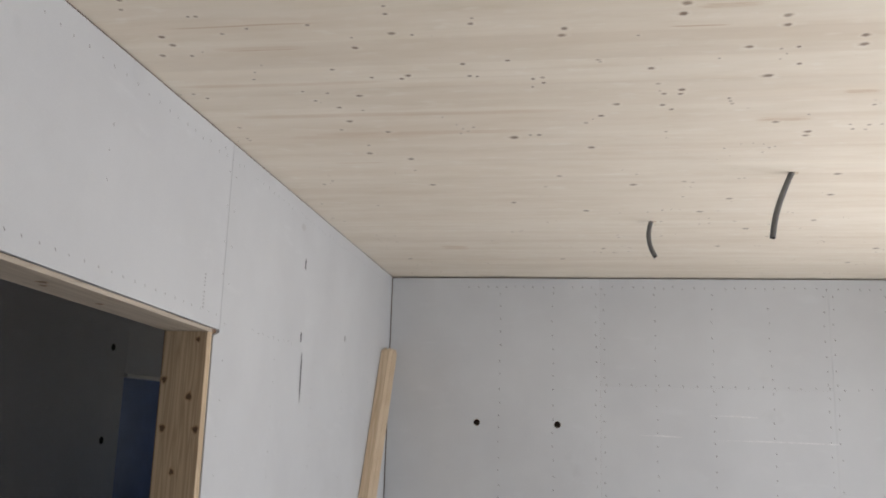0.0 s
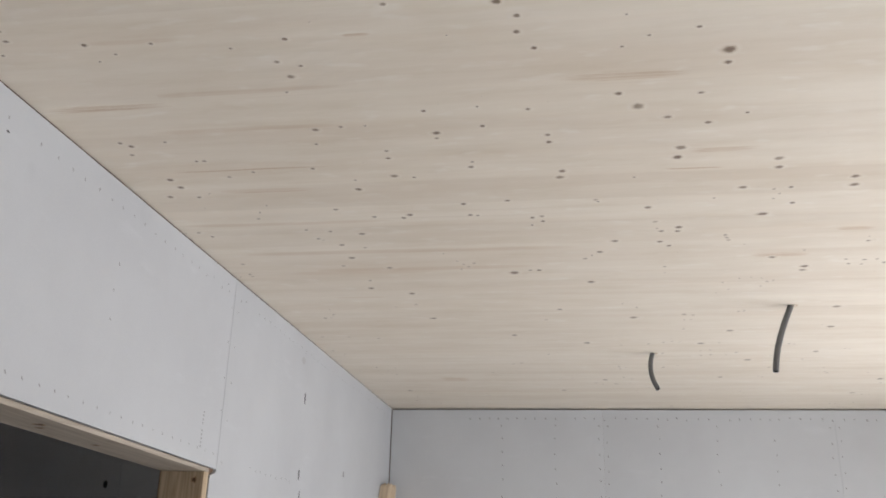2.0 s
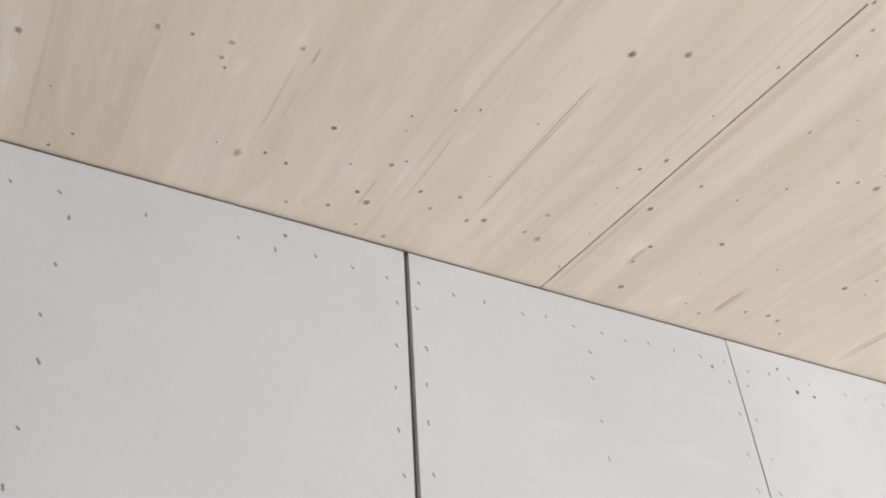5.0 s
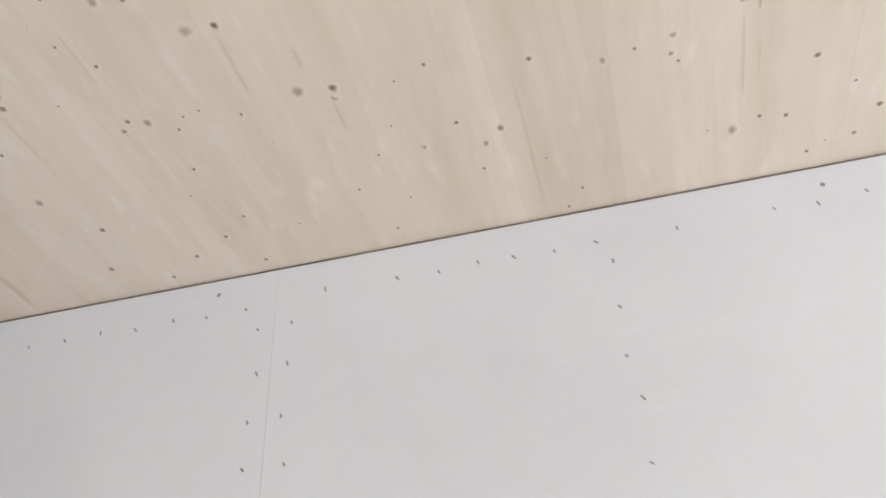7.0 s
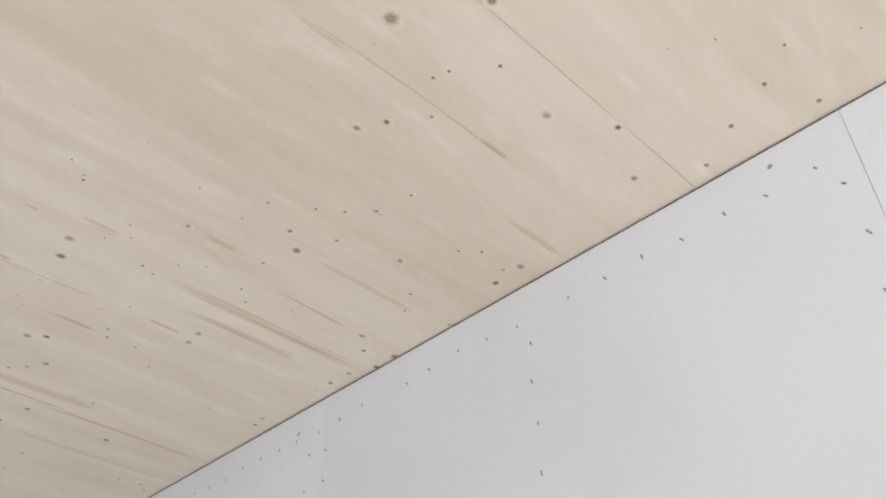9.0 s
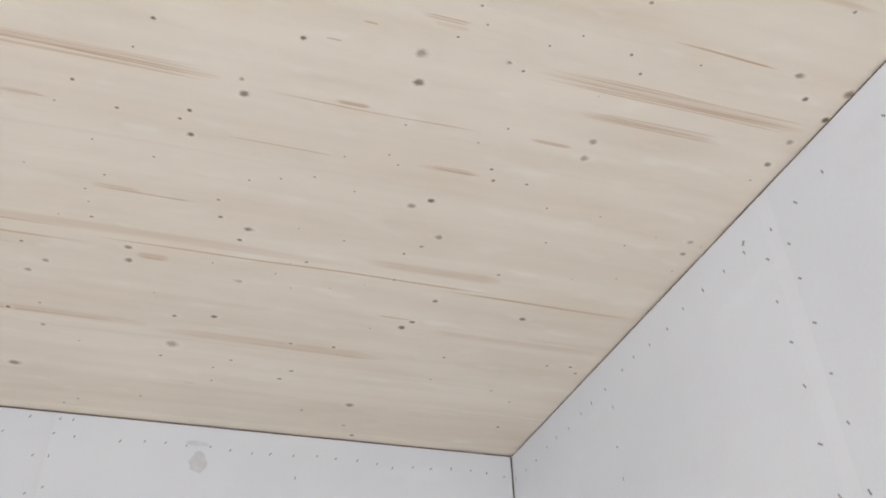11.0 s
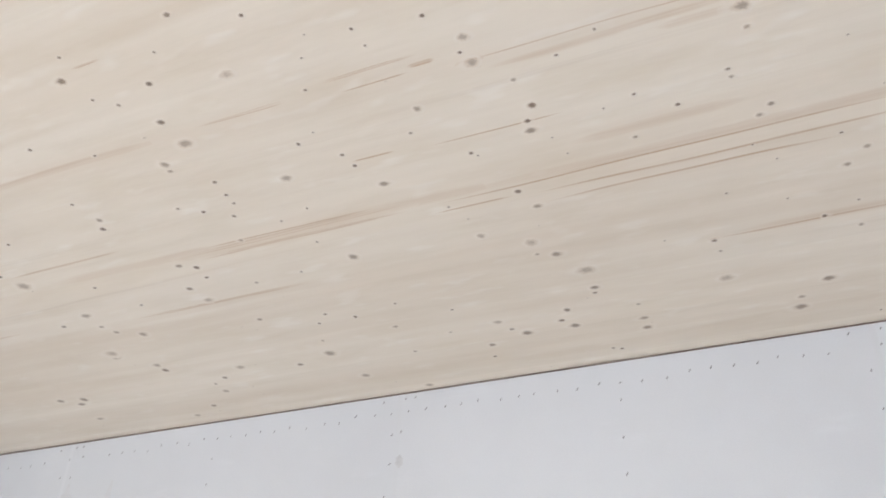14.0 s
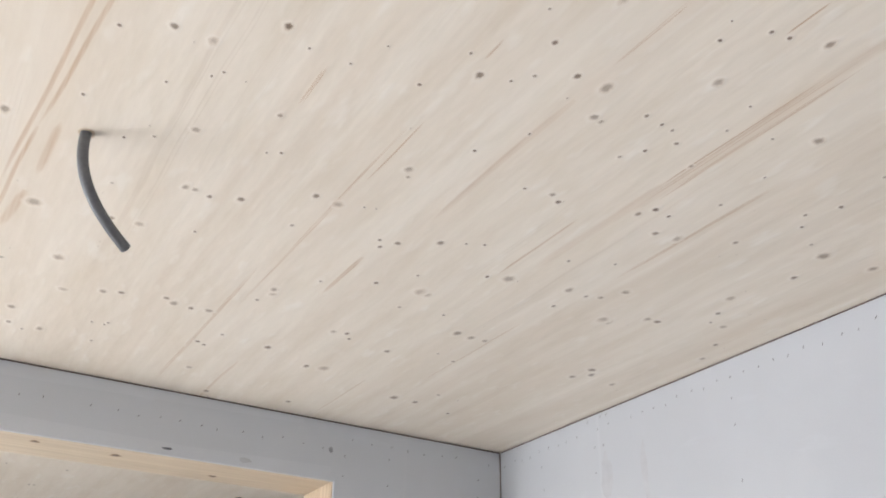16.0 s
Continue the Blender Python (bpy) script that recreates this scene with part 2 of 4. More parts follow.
def finish(name, bm, mats, parent=None, label="", bevel=0.0):
    if bevel:
        bmesh.ops.bevel(bm, geom=bm.edges[:], offset=bevel, segments=2, affect="EDGES", profile=0.6)
    bmesh.ops.recalc_face_normals(bm, faces=bm.faces[:])
    me = bpy.data.meshes.new(name)
    bm.to_mesh(me)
    bm.free()
    for m in mats if isinstance(mats, (list, tuple)) else [mats]:
        me.materials.append(m)
    ob = new(name, me)
    if parent:
        ob.parent = parent
    if label:
        tagged(ob, label)
    return ob


def part(name, bm, mat, parent, label="", bevel=0.0):
    return finish(name, bm, mat, parent, label, bevel)


def solid(name, mat, boxes, parent=None, label="", bevel=0.0):
    bm = bmesh.new()
    for b in boxes:
        box(bm, *b)
    return finish(name, bm, mat, parent, label, bevel)


def timber(name, mat, size, parent=None, label="", knots=(), bevel=0.002):
    """A squared timber. knots: axis and plane of the face they lie on, their two places on it, radius in millimetres."""
    bm = bmesh.new()
    box(bm, *size)
    bmesh.ops.bevel(bm, geom=bm.edges[:], offset=bevel, segments=2, affect="EDGES", profile=0.6)
    layer = bm.verts.layers.float.new("knot")
    for axis, plane, u, v, mm in knots:
        loops = []
        for share, value in ((1.5, 0.0), (1.05, 0.28), (0.6, 0.75), (0.25, 1.0)):
            loop = []
            for k in range(14):
                a = 2 * math.pi * k / 14
                far = mm * 0.001 * share * (1 + 0.16 * math.sin(3 * a + 40 * u) + 0.1 * math.sin(5 * a + 60 * v))
                p, q = u + far * math.cos(a), v + 1.2 * far * math.sin(a)
                vert = bm.verts.new({"x": (plane, p, q), "y": (p, plane, q), "z": (p, q, plane)}[axis])
                vert[layer] = value
                loop.append(vert)
            loops.append(loop)
        for lo, hi in zip(loops, loops[1:]):
            for k in range(14):
                bm.faces.new([lo[k], lo[(k + 1) % 14], hi[(k + 1) % 14], hi[k]])
        bm.faces.new(loops[-1])
    return finish(name, bm, mat, parent, label)


def board(parent, axis, face, side, a, b, z0, z1):
    """A gypsum board whose visible face lies at face; side: +1 where the room lies towards +axis."""
    bm = bmesh.new()
    back = face - side * BOARD
    lo, hi = min(face, back), max(face, back)
    if axis == "x":
        box(bm, lo, hi, a, b, z0, z1)
    else:
        box(bm, a, b, lo, hi, z0, z1)
    return finish("board", bm, GYPSUM, parent, bevel=0.0005)


def holed_board(parent, a, b, z0, z1, y_face, holes, radius):
    """A board of the north wall with round holes cut through: a plate of cells, each holed cell a ring of quads."""
    bm = bmesh.new()
    def face_at(y):
        xs = sorted({a, b, *[h[0] - 0.08 for h in holes], *[h[0] + 0.08 for h in holes]})
        zs = sorted({z0, z1, *[h[1] - 0.08 for h in holes], *[h[1] + 0.08 for h in holes]})
        for i in range(len(xs) - 1):
            for j in range(len(zs) - 1):
                x_0, x_1, z_0, z_1 = xs[i], xs[i + 1], zs[j], zs[j + 1]
                inside = [h for h in holes if x_0 < h[0] < x_1 and z_0 < h[1] < z_1]
                if not inside:
                    bm.faces.new([bm.verts.new(p) for p in ((x_0, y, z_0), (x_1, y, z_0), (x_1, y, z_1), (x_0, y, z_1))])
                    continue
                cx, cz = inside[0]
                n = 32
                rim, edge = [], []
                for k in range(n):
                    t = 2 * math.pi * (k + 0.5) / n
                    c, s = math.cos(t), math.sin(t)
                    rim.append((cx + radius * c, y, cz + radius * s))
                    grow = 1 / max(abs(c), abs(s))
                    px, pz = c * grow, s * grow
                    edge.append((x_1 * (px + 1) / 2 + x_0 * (1 - px) / 2, y, z_1 * (pz + 1) / 2 + z_0 * (1 - pz) / 2))
                rv, ev = [bm.verts.new(p) for p in rim], [bm.verts.new(p) for p in edge]
                for k in range(n):
                    bm.faces.new([rv[k], rv[(k + 1) % n], ev[(k + 1) % n], ev[k]])
                for k, (px, pz) in zip((n // 8 - 1, 3 * n // 8 - 1, 5 * n // 8 - 1, 7 * n // 8 - 1), ((x_1, z_1), (x_0, z_1), (x_0, z_0), (x_1, z_0))):
                    bm.faces.new([ev[k], bm.verts.new((px, y, pz)), ev[(k + 1) % n]])
                back = [bm.verts.new((p[0], y + BOARD, p[2])) for p in rim]
                for k in range(n):
                    bm.faces.new([rv[k], rv[(k + 1) % n], back[(k + 1) % n], back[k]])
    face_at(y_face)
    return finish("board", bm, GYPSUM, parent)


class Marks:
    """Staples driven flush into the boards of one wall: short slanting dents, joined."""
    def __init__(self, axis, face, side, seed, size=1.0):
        self.size = size
        self.bm, self.axis, self.at, self.rng = bmesh.new(), axis, face + side * 0.0008, random.Random(seed)

    def put(self, u, z, length=0.0075, width=0.0031, slant=None):
        r = self.rng
        a = (radians(118) + r.gauss(0, 0.22)) if slant is None else slant
        length, width = length * self.size * r.uniform(0.75, 1.2), width * self.size
        c, s = math.cos(a) * length / 2, math.sin(a) * length / 2
        n = math.hypot(c, s)
        wx, wz = -s / n * width / 2, c / n * width / 2
        quad = [(u + c + wx, z + s + wz), (u + c * 1.2, z + s * 1.2), (u + c - wx, z + s - wz),
                (u - c - wx, z - s - wz), (u - c * 1.2, z - s * 1.2), (u - c + wx, z - s + wz)]
        vs = [self.bm.verts.new((self.at, p, q) if self.axis == "x" else (p, self.at, q)) for p, q in quad]
        self.bm.faces.new(vs)

    def row(self, u0, u1, z, step=0.072):
        u, r = u0, self.rng
        while u < u1:
            if r.random() > 0.04:
                self.put(u + r.gauss(0, 0.004), z + r.gauss(0, 0.004))
            u += step * r.uniform(0.9, 1.1)

    def column(self, u, z0, z1, step=0.085):
        z, r = z1, self.rng
        while z > z0:
            if r.random() > 0.04:
                self.put(u + r.gauss(0, 0.004), z + r.gauss(0, 0.004))
            z -= step * r.uniform(0.88, 1.12)

    def done(self, parent):
        ob = finish("staples", self.bm, STAPLE, parent, "small dark staples driven flush into the boards")
        return tagged(ob, kind="stuff")


# ---- floor and ceiling ----
floor = solid("floor", SCREED, [(-3.2, EAST_BACK + 2.2, S - 0.3, N + 0.3, -0.12, 0.0)])
tagged(floor, "pale grey cement screed floor of an unfinished room", "floor", kind="structure")
ground = solid("ground", SOIL, [(-400, 400, -400, 400, -0.4, -0.14)])
tagged(ground, "bare trodden soil round the building site", "ground", kind="structure")

# knots, panel by panel: x, y, radius in millimetres
KNOTS = []
# south panel
KNOTS += [(1.095, -2.633, 10), (-0.783, -2.629, 6), (-0.056, -2.604, 3), (1.867, -2.597, 8), (0.541, -2.595, 5), (0.561, -2.585, 5), (-0.089, -2.574, 4), (-0.749, -2.572, 6), (1.772, -2.550, 8), (0.858, -2.527, 5), (0.107, -2.526, 12), (-0.234, -2.522, 4), (2.185, -2.516, 10), (1.234, -2.515, 10), (-0.626, -2.505, 4), (0.456, -2.504, 9), (-1.150, -2.482, 5), (0.103, -2.479, 8), (1.670, -2.472, 9), (0.841, -2.462, 8), (0.451, -2.455, 9), (-0.738, -2.447, 10), (0.614, -2.435, 10), (0.736, -2.432, 11), (1.042, -2.428, 5), (1.668, -2.420, 5), (0.043, -2.416, 11), (2.155, -2.404, 10), (0.765, -2.400, 6), (0.637, -2.399, 7), (-0.393, -2.398, 3), (1.368, -2.393, 8), (1.617, -2.393, 7)]
KNOTS += [(0.450, -2.385, 4), (2.120, -2.378, 12), (2.199, -2.364, 10), (0.912, -2.362, 4), (1.258, -2.361, 14), (0.783, -2.354, 9), (0.610, -2.354, 8), (1.533, -2.351, 10), (-0.547, -2.349, 5), (0.245, -2.337, 11), (-1.126, -2.332, 3), (-0.390, -2.330, 3), (-0.568, -2.303, 5), (-0.272, -2.301, 4), (0.528, -2.299, 5), (1.745, -2.294, 10), (1.237, -2.290, 5), (1.027, -2.287, 6), (-0.427, -2.285, 4), (-1.059, -2.284, 3), (-0.100, -2.277, 2), (0.522, -2.276, 8), (-0.896, -2.263, 3), (1.745, -2.260, 10), (0.862, -2.258, 4), (-0.293, -2.241, 12), (0.239, -2.224, 4), (-0.029, -2.224, 5), (1.096, -2.207, 6), (1.196, -2.206, 4), (0.517, -2.197, 13), (0.976, -2.183, 4), (1.821, -2.183, 10)]
KNOTS += [(0.244, -2.180, 5), (-0.545, -2.174, 4), (1.159, -2.170, 5), (0.034, -2.168, 5), (-0.641, -2.167, 5), (1.811, -2.158, 13), (-0.895, -2.150, 3), (-1.224, -2.146, 4), (0.338, -2.145, 2), (1.324, -2.136, 7), (-0.028, -2.135, 3), (-1.143, -2.128, 4), (-1.199, -2.120, 4), (-0.292, -2.119, 5), (0.559, -2.113, 9), (-0.372, -2.101, 6), (0.596, -2.099, 5), (1.655, -2.097, 10), (0.093, -2.083, 3), (-0.700, -2.065, 2), (1.712, -2.064, 8), (2.682, -2.064, 9), (0.593, -2.053, 10), (-0.766, -2.044, 7), (-0.249, -2.038, 2), (1.728, -2.027, 6), (0.197, -2.025, 3), (-0.782, -2.016, 6), (-0.015, -2.015, 6), (1.384, -2.010, 10), (1.819, -1.992, 6), (0.681, -1.991, 8), (1.228, -1.983, 4)]
KNOTS += [(2.682, -1.980, 13), (1.106, -1.979, 3), (2.296, -1.976, 6), (-0.048, -1.974, 6), (1.553, -1.973, 4), (2.113, -1.969, 9), (0.967, -1.967, 10), (1.723, -1.967, 10), (0.098, -1.953, 2), (-0.406, -1.952, 5), (1.392, -1.951, 8), (-0.510, -1.950, 2), (-1.007, -1.944, 7), (0.539, -1.935, 7), (-0.199, -1.933, 7), (-0.586, -1.931, 2), (0.682, -1.926, 2), (-0.805, -1.923, 6), (1.322, -1.923, 5), (2.114, -1.923, 12), (-0.010, -1.920, 3), (-0.473, -1.908, 2), (2.267, -1.904, 4), (-0.352, -1.901, 2), (0.133, -1.898, 2), (-0.197, -1.890, 6), (1.010, -1.887, 3), (3.045, -1.880, 10), (1.317, -1.879, 7), (0.558, -1.876, 6), (0.702, -1.874, 3), (2.108, -1.873, 12), (-0.703, -1.868, 3)]
KNOTS += [(1.600, -1.867, 4), (-0.496, -1.866, 2), (1.350, -1.860, 7), (-0.525, -1.852, 3), (0.112, -1.823, 5), (1.157, -1.823, 5), (-0.393, -1.813, 5), (-0.133, -1.811, 3), (0.315, -1.802, 4), (0.091, -1.802, 5), (0.437, -1.801, 2), (1.755, -1.800, 13), (-0.899, -1.797, 4), (1.038, -1.794, 3), (-0.404, -1.776, 7), (-0.699, -1.776, 3), (0.965, -1.775, 3), (2.026, -1.775, 5), (-0.129, -1.768, 2), (2.335, -1.767, 9), (-0.580, -1.765, 2), (0.785, -1.760, 8), (-0.352, -1.752, 4), (0.449, -1.750, 2), (-0.493, -1.749, 2), (0.588, -1.748, 2), (1.774, -1.748, 6), (0.231, -1.747, 4), (-0.724, -1.745, 4), (1.118, -1.744, 5), (0.597, -1.737, 4), (-0.124, -1.733, 2), (0.478, -1.719, 8)]
KNOTS += [(0.141, -1.714, 4), (0.347, -1.711, 2), (1.168, -1.709, 5), (-0.748, -1.708, 7), (1.092, -1.707, 4), (-0.344, -1.704, 3), (0.292, -1.696, 3), (0.143, -1.695, 4), (0.474, -1.693, 5), (-1.230, -1.693, 2), (2.917, -1.693, 9), (0.810, -1.691, 4), (-0.031, -1.689, 2), (-0.156, -1.687, 2), (1.405, -1.682, 6), (1.209, -1.681, 4), (1.089, -1.678, 4), (0.949, -1.676, 8), (1.941, -1.675, 9), (-0.948, -1.671, 2), (2.563, -1.666, 15), (0.454, -1.659, 7), (0.816, -1.655, 4), (1.389, -1.654, 7), (1.644, -1.653, 4), (1.938, -1.649, 13), (2.047, -1.649, 5), (0.674, -1.647, 3), (-1.097, -1.640, 2), (-0.389, -1.637, 2), (1.085, -1.636, 5), (-1.221, -1.635, 5), (-0.673, -1.631, 7)]
KNOTS += [(2.312, -1.630, 5), (-0.233, -1.619, 2), (-0.567, -1.619, 2), (-0.440, -1.619, 2), (0.104, -1.617, 4), (1.663, -1.614, 4), (2.575, -1.612, 10), (-0.702, -1.608, 6), (2.282, -1.608, 8), (-0.138, -1.602, 2), (-0.494, -1.599, 2), (0.874, -1.599, 4), (1.861, -1.599, 4), (-1.215, -1.597, 5), (0.636, -1.595, 6), (0.462, -1.591, 4), (1.401, -1.590, 4), (0.833, -1.581, 2), (1.143, -1.576, 5), (0.104, -1.573, 10), (-0.909, -1.573, 2), (-1.013, -1.570, 2), (2.289, -1.569, 8), (0.382, -1.565, 3), (1.691, -1.561, 8), (1.139, -1.557, 8), (-0.287, -1.549, 5), (0.313, -1.536, 3), (-0.532, -1.535, 2), (-0.622, -1.532, 2), (0.131, -1.531, 10), (0.508, -1.530, 9), (1.953, -1.530, 6)]
KNOTS += [(-0.085, -1.528, 2), (-0.790, -1.527, 4), (-0.849, -1.521, 3), (1.064, -1.521, 10), (-0.175, -1.519, 3), (-0.268, -1.517, 3), (-0.602, -1.511, 2), (0.518, -1.503, 3), (-0.777, -1.500, 3), (-0.281, -1.495, 4), (1.244, -1.486, 3), (0.788, -1.484, 3), (1.747, -1.478, 8), (-0.112, -1.476, 3), (0.502, -1.475, 7), (1.067, -1.458, 7), (2.500, -1.454, 11), (1.783, -1.451, 6), (-0.734, -1.444, 2), (0.270, -1.443, 8), (-0.357, -1.437, 7), (-0.609, -1.436, 2), (1.755, -1.435, 5), (0.649, -1.434, 3), (-0.916, -1.432, 7), (0.050, -1.430, 2), (1.345, -1.428, 4), (0.405, -1.425, 2), (0.222, -1.420, 4), (0.755, -1.419, 2), (2.967, -1.419, 9), (0.541, -1.413, 4), (-0.350, -1.408, 4)]
KNOTS += [(2.021, -1.407, 4), (-1.220, -1.406, 2), (0.887, -1.404, 8), (0.279, -1.400, 4), (-0.769, -1.400, 2), (0.652, -1.396, 3), (1.106, -1.395, 4), (-0.914, -1.391, 6), (-0.196, -1.388, 2), (0.725, -1.378, 2), (0.507, -1.374, 4), (1.022, -1.373, 5), (0.037, -1.371, 2), (1.139, -1.368, 3), (1.639, -1.365, 2), (1.495, -1.363, 4), (-1.225, -1.362, 6), (1.469, -1.351, 8), (-0.604, -1.343, 7), (1.647, -1.340, 3), (0.172, -1.338, 3), (0.010, -1.333, 5), (2.156, -1.333, 8), (-0.221, -1.328, 3), (2.130, -1.325, 9), (0.966, -1.319, 3), (1.154, -1.313, 7), (2.211, -1.310, 6), (0.792, -1.309, 4), (-0.424, -1.306, 4), (0.639, -1.306, 6), (2.785, -1.305, 10), (-1.228, -1.304, 6)]
KNOTS += [(0.636, -1.289, 2), (-0.592, -1.287, 8), (1.667, -1.287, 10), (-0.747, -1.279, 3), (1.117, -1.270, 3), (-0.721, -1.269, 3), (0.896, -1.265, 5), (-0.283, -1.257, 10), (-0.634, -1.244, 2), (-1.252, -1.243, 6), (1.232, -1.237, 4), (1.803, -1.237, 5), (-0.918, -1.236, 3), (1.661, -1.233, 8), (2.345, -1.224, 10), (-0.766, -1.223, 2), (-1.192, -1.213, 5), (-0.667, -1.212, 2), (-0.888, -1.206, 3), (-0.997, -1.196, 2), (-0.805, -1.193, 2), (-1.251, -1.186, 9), (-0.649, -1.183, 2), (2.357, -1.178, 8), (-1.152, -1.173, 6), (1.176, -1.144, 2), (-0.540, -1.134, 3), (2.351, -1.130, 11), (-0.536, -1.123, 2), (-0.720, -1.118, 4), (-0.871, -1.114, 3), (1.248, -1.110, 3), (1.555, -1.110, 4)]
KNOTS += [(-0.506, -1.104, 2), (2.330, -1.104, 8), (1.760, -1.102, 8), (1.570, -1.085, 3), (1.445, -1.063, 5), (1.948, -1.060, 4), (-1.154, -1.049, 3), (-0.892, -1.044, 7), (1.786, -1.041, 7), (-0.774, -1.037, 2), (1.250, -1.035, 3), (-1.251, -1.023, 4), (-0.682, -1.022, 2), (-0.851, -1.009, 5), (1.776, -1.006, 7), (-1.125, -1.001, 3), (2.361, -0.995, 8), (1.778, -0.987, 8), (1.220, -0.986, 7), (-0.782, -0.976, 3), (1.388, -0.975, 2), (-0.925, -0.974, 4), (2.380, -0.953, 8), (1.571, -0.944, 7), (1.983, -0.944, 9), (-1.042, -0.940, 5), (-0.848, -0.934, 3), (1.384, -0.934, 3), (1.405, -0.919, 3), (-0.887, -0.906, 3), (1.317, -0.893, 8), (1.989, -0.884, 7), (1.635, -0.882, 4)]
KNOTS += [(-0.924, -0.869, 5), (-1.214, -0.867, 6), (2.422, -0.862, 10), (1.463, -0.856, 3), (2.725, -0.854, 10), (1.844, -0.851, 4), (-1.097, -0.848, 3), (1.669, -0.833, 4), (-1.194, -0.829, 4), (1.318, -0.829, 8), (-1.128, -0.821, 3), (2.248, -0.819, 12), (-1.210, -0.802, 6), (-0.938, -0.800, 3), (2.610, -0.764, 11), (1.364, -0.752, 4), (-0.777, -0.748, 5), (1.577, -0.739, 4), (2.010, -0.725, 13), (-0.801, -0.708, 5), (2.320, -0.700, 6), (-0.842, -0.654, 3), (-0.558, -0.640, 5), (1.696, -0.625, 10), (-0.792, -0.600, 3), (-0.596, -0.598, 5), (-0.800, -0.576, 3), (-0.683, -0.567, 10), (-0.579, -0.561, 2), (-0.962, -0.534, 7), (-0.522, -0.529, 2), (-0.660, -0.527, 6), (-1.166, -0.523, 5)]
KNOTS += [(-0.844, -0.520, 3), (-1.057, -0.475, 5)]
# middle panel
KNOTS += [(-0.758, -0.456, 6), (-0.737, -0.453, 8), (-1.223, -0.426, 4), (-0.614, -0.409, 4), (-0.631, -0.389, 4), (-0.777, -0.375, 2), (-1.176, -0.355, 4), (-0.679, -0.315, 3), (-0.852, -0.311, 5), (-0.592, -0.306, 2), (-0.835, -0.295, 4), (-0.604, -0.287, 3), (-1.019, -0.286, 2), (-0.725, -0.280, 3), (-1.138, -0.279, 4), (-0.845, -0.268, 6), (-0.960, -0.250, 3), (-1.224, -0.239, 4), (-0.872, -0.229, 3), (-0.627, -0.225, 6), (-1.095, -0.225, 3), (-0.849, -0.210, 2), (-0.634, -0.185, 4), (-0.844, -0.182, 2), (-1.143, -0.139, 2), (-0.704, -0.131, 8), (-0.869, -0.125, 3), (-0.705, -0.089, 5), (-0.851, -0.026, 8), (-1.087, -0.010, 3), (-0.877, 0.023, 5), (-1.207, 0.023, 3), (-0.858, 0.026, 6)]
KNOTS += [(-1.016, 0.047, 3), (-1.132, 0.068, 2), (-0.959, 0.086, 2), (-0.872, 0.117, 2), (-1.020, 0.123, 4), (-0.853, 0.167, 3), (-0.981, 0.185, 4), (-1.097, 0.205, 3), (-1.039, 0.220, 5), (-0.739, 0.227, 3), (-1.012, 0.249, 6), (-1.103, 0.308, 2), (-0.886, 0.316, 4), (-1.238, 0.328, 3), (-1.195, 0.357, 3), (-0.784, 0.362, 4), (-0.919, 0.419, 5), (-0.911, 0.466, 3), (-0.935, 0.517, 4), (-0.901, 0.521, 5), (-0.952, 0.527, 3), (-1.115, 0.568, 2), (-1.125, 0.606, 8), (-0.866, 0.617, 4), (-1.105, 0.648, 4), (-1.115, 0.689, 4), (-1.000, 0.727, 5), (-1.213, 0.728, 3), (-1.195, 0.756, 2), (-1.069, 0.789, 3), (-1.189, 0.800, 4), (-0.919, 0.829, 3), (-1.132, 0.832, 5)]
KNOTS += [(-0.954, 0.837, 2), (-1.040, 0.854, 5), (-1.152, 0.860, 6), (-1.220, 0.870, 3), (-1.021, 0.873, 3), (-0.876, 0.887, 3), (-0.857, 0.923, 3), (-1.083, 0.935, 4), (-1.233, 0.935, 5), (-1.118, 0.975, 4), (-1.066, 1.008, 5), (-0.842, 1.027, 2), (-0.992, 1.027, 2), (-1.121, 1.056, 5), (-0.651, 1.070, 6), (-1.106, 1.086, 6), (-0.612, 1.150, 6), (-1.104, 1.179, 4), (-1.041, 1.189, 5), (-1.112, 1.215, 7), (-0.974, 1.253, 2), (-0.917, 1.259, 3), (-0.857, 1.262, 4), (-0.695, 1.285, 2), (-0.818, 1.290, 4), (-1.053, 1.301, 2), (-0.566, 1.301, 3), (-1.174, 1.314, 3)]
# north panel
KNOTS += [(-0.408, 1.331, 4), (-0.939, 1.359, 6), (-0.444, 1.375, 3), (-0.490, 1.396, 3), (-0.844, 1.401, 4), (-1.036, 1.444, 5), (-1.093, 1.446, 6), (-0.264, 1.454, 8), (-0.649, 1.471, 4), (-0.427, 1.477, 2), (-1.180, 1.486, 7), (-0.845, 1.496, 3), (-0.589, 1.523, 2), (-0.306, 1.539, 6), (-0.778, 1.558, 3), (-0.640, 1.569, 2), (-0.966, 1.576, 6), (-1.068, 1.614, 2), (-0.267, 1.624, 6), (-0.721, 1.634, 4), (-0.221, 1.660, 3), (-0.704, 1.670, 4), (-1.174, 1.670, 3), (-0.665, 1.702, 3), (-0.701, 1.719, 7), (-1.194, 1.729, 4), (-0.171, 1.747, 6), (-0.666, 1.748, 3), (-0.052, 1.754, 6), (-0.984, 1.759, 3), (-0.522, 1.772, 2), (-0.682, 1.777, 5), (-0.147, 1.799, 10)]
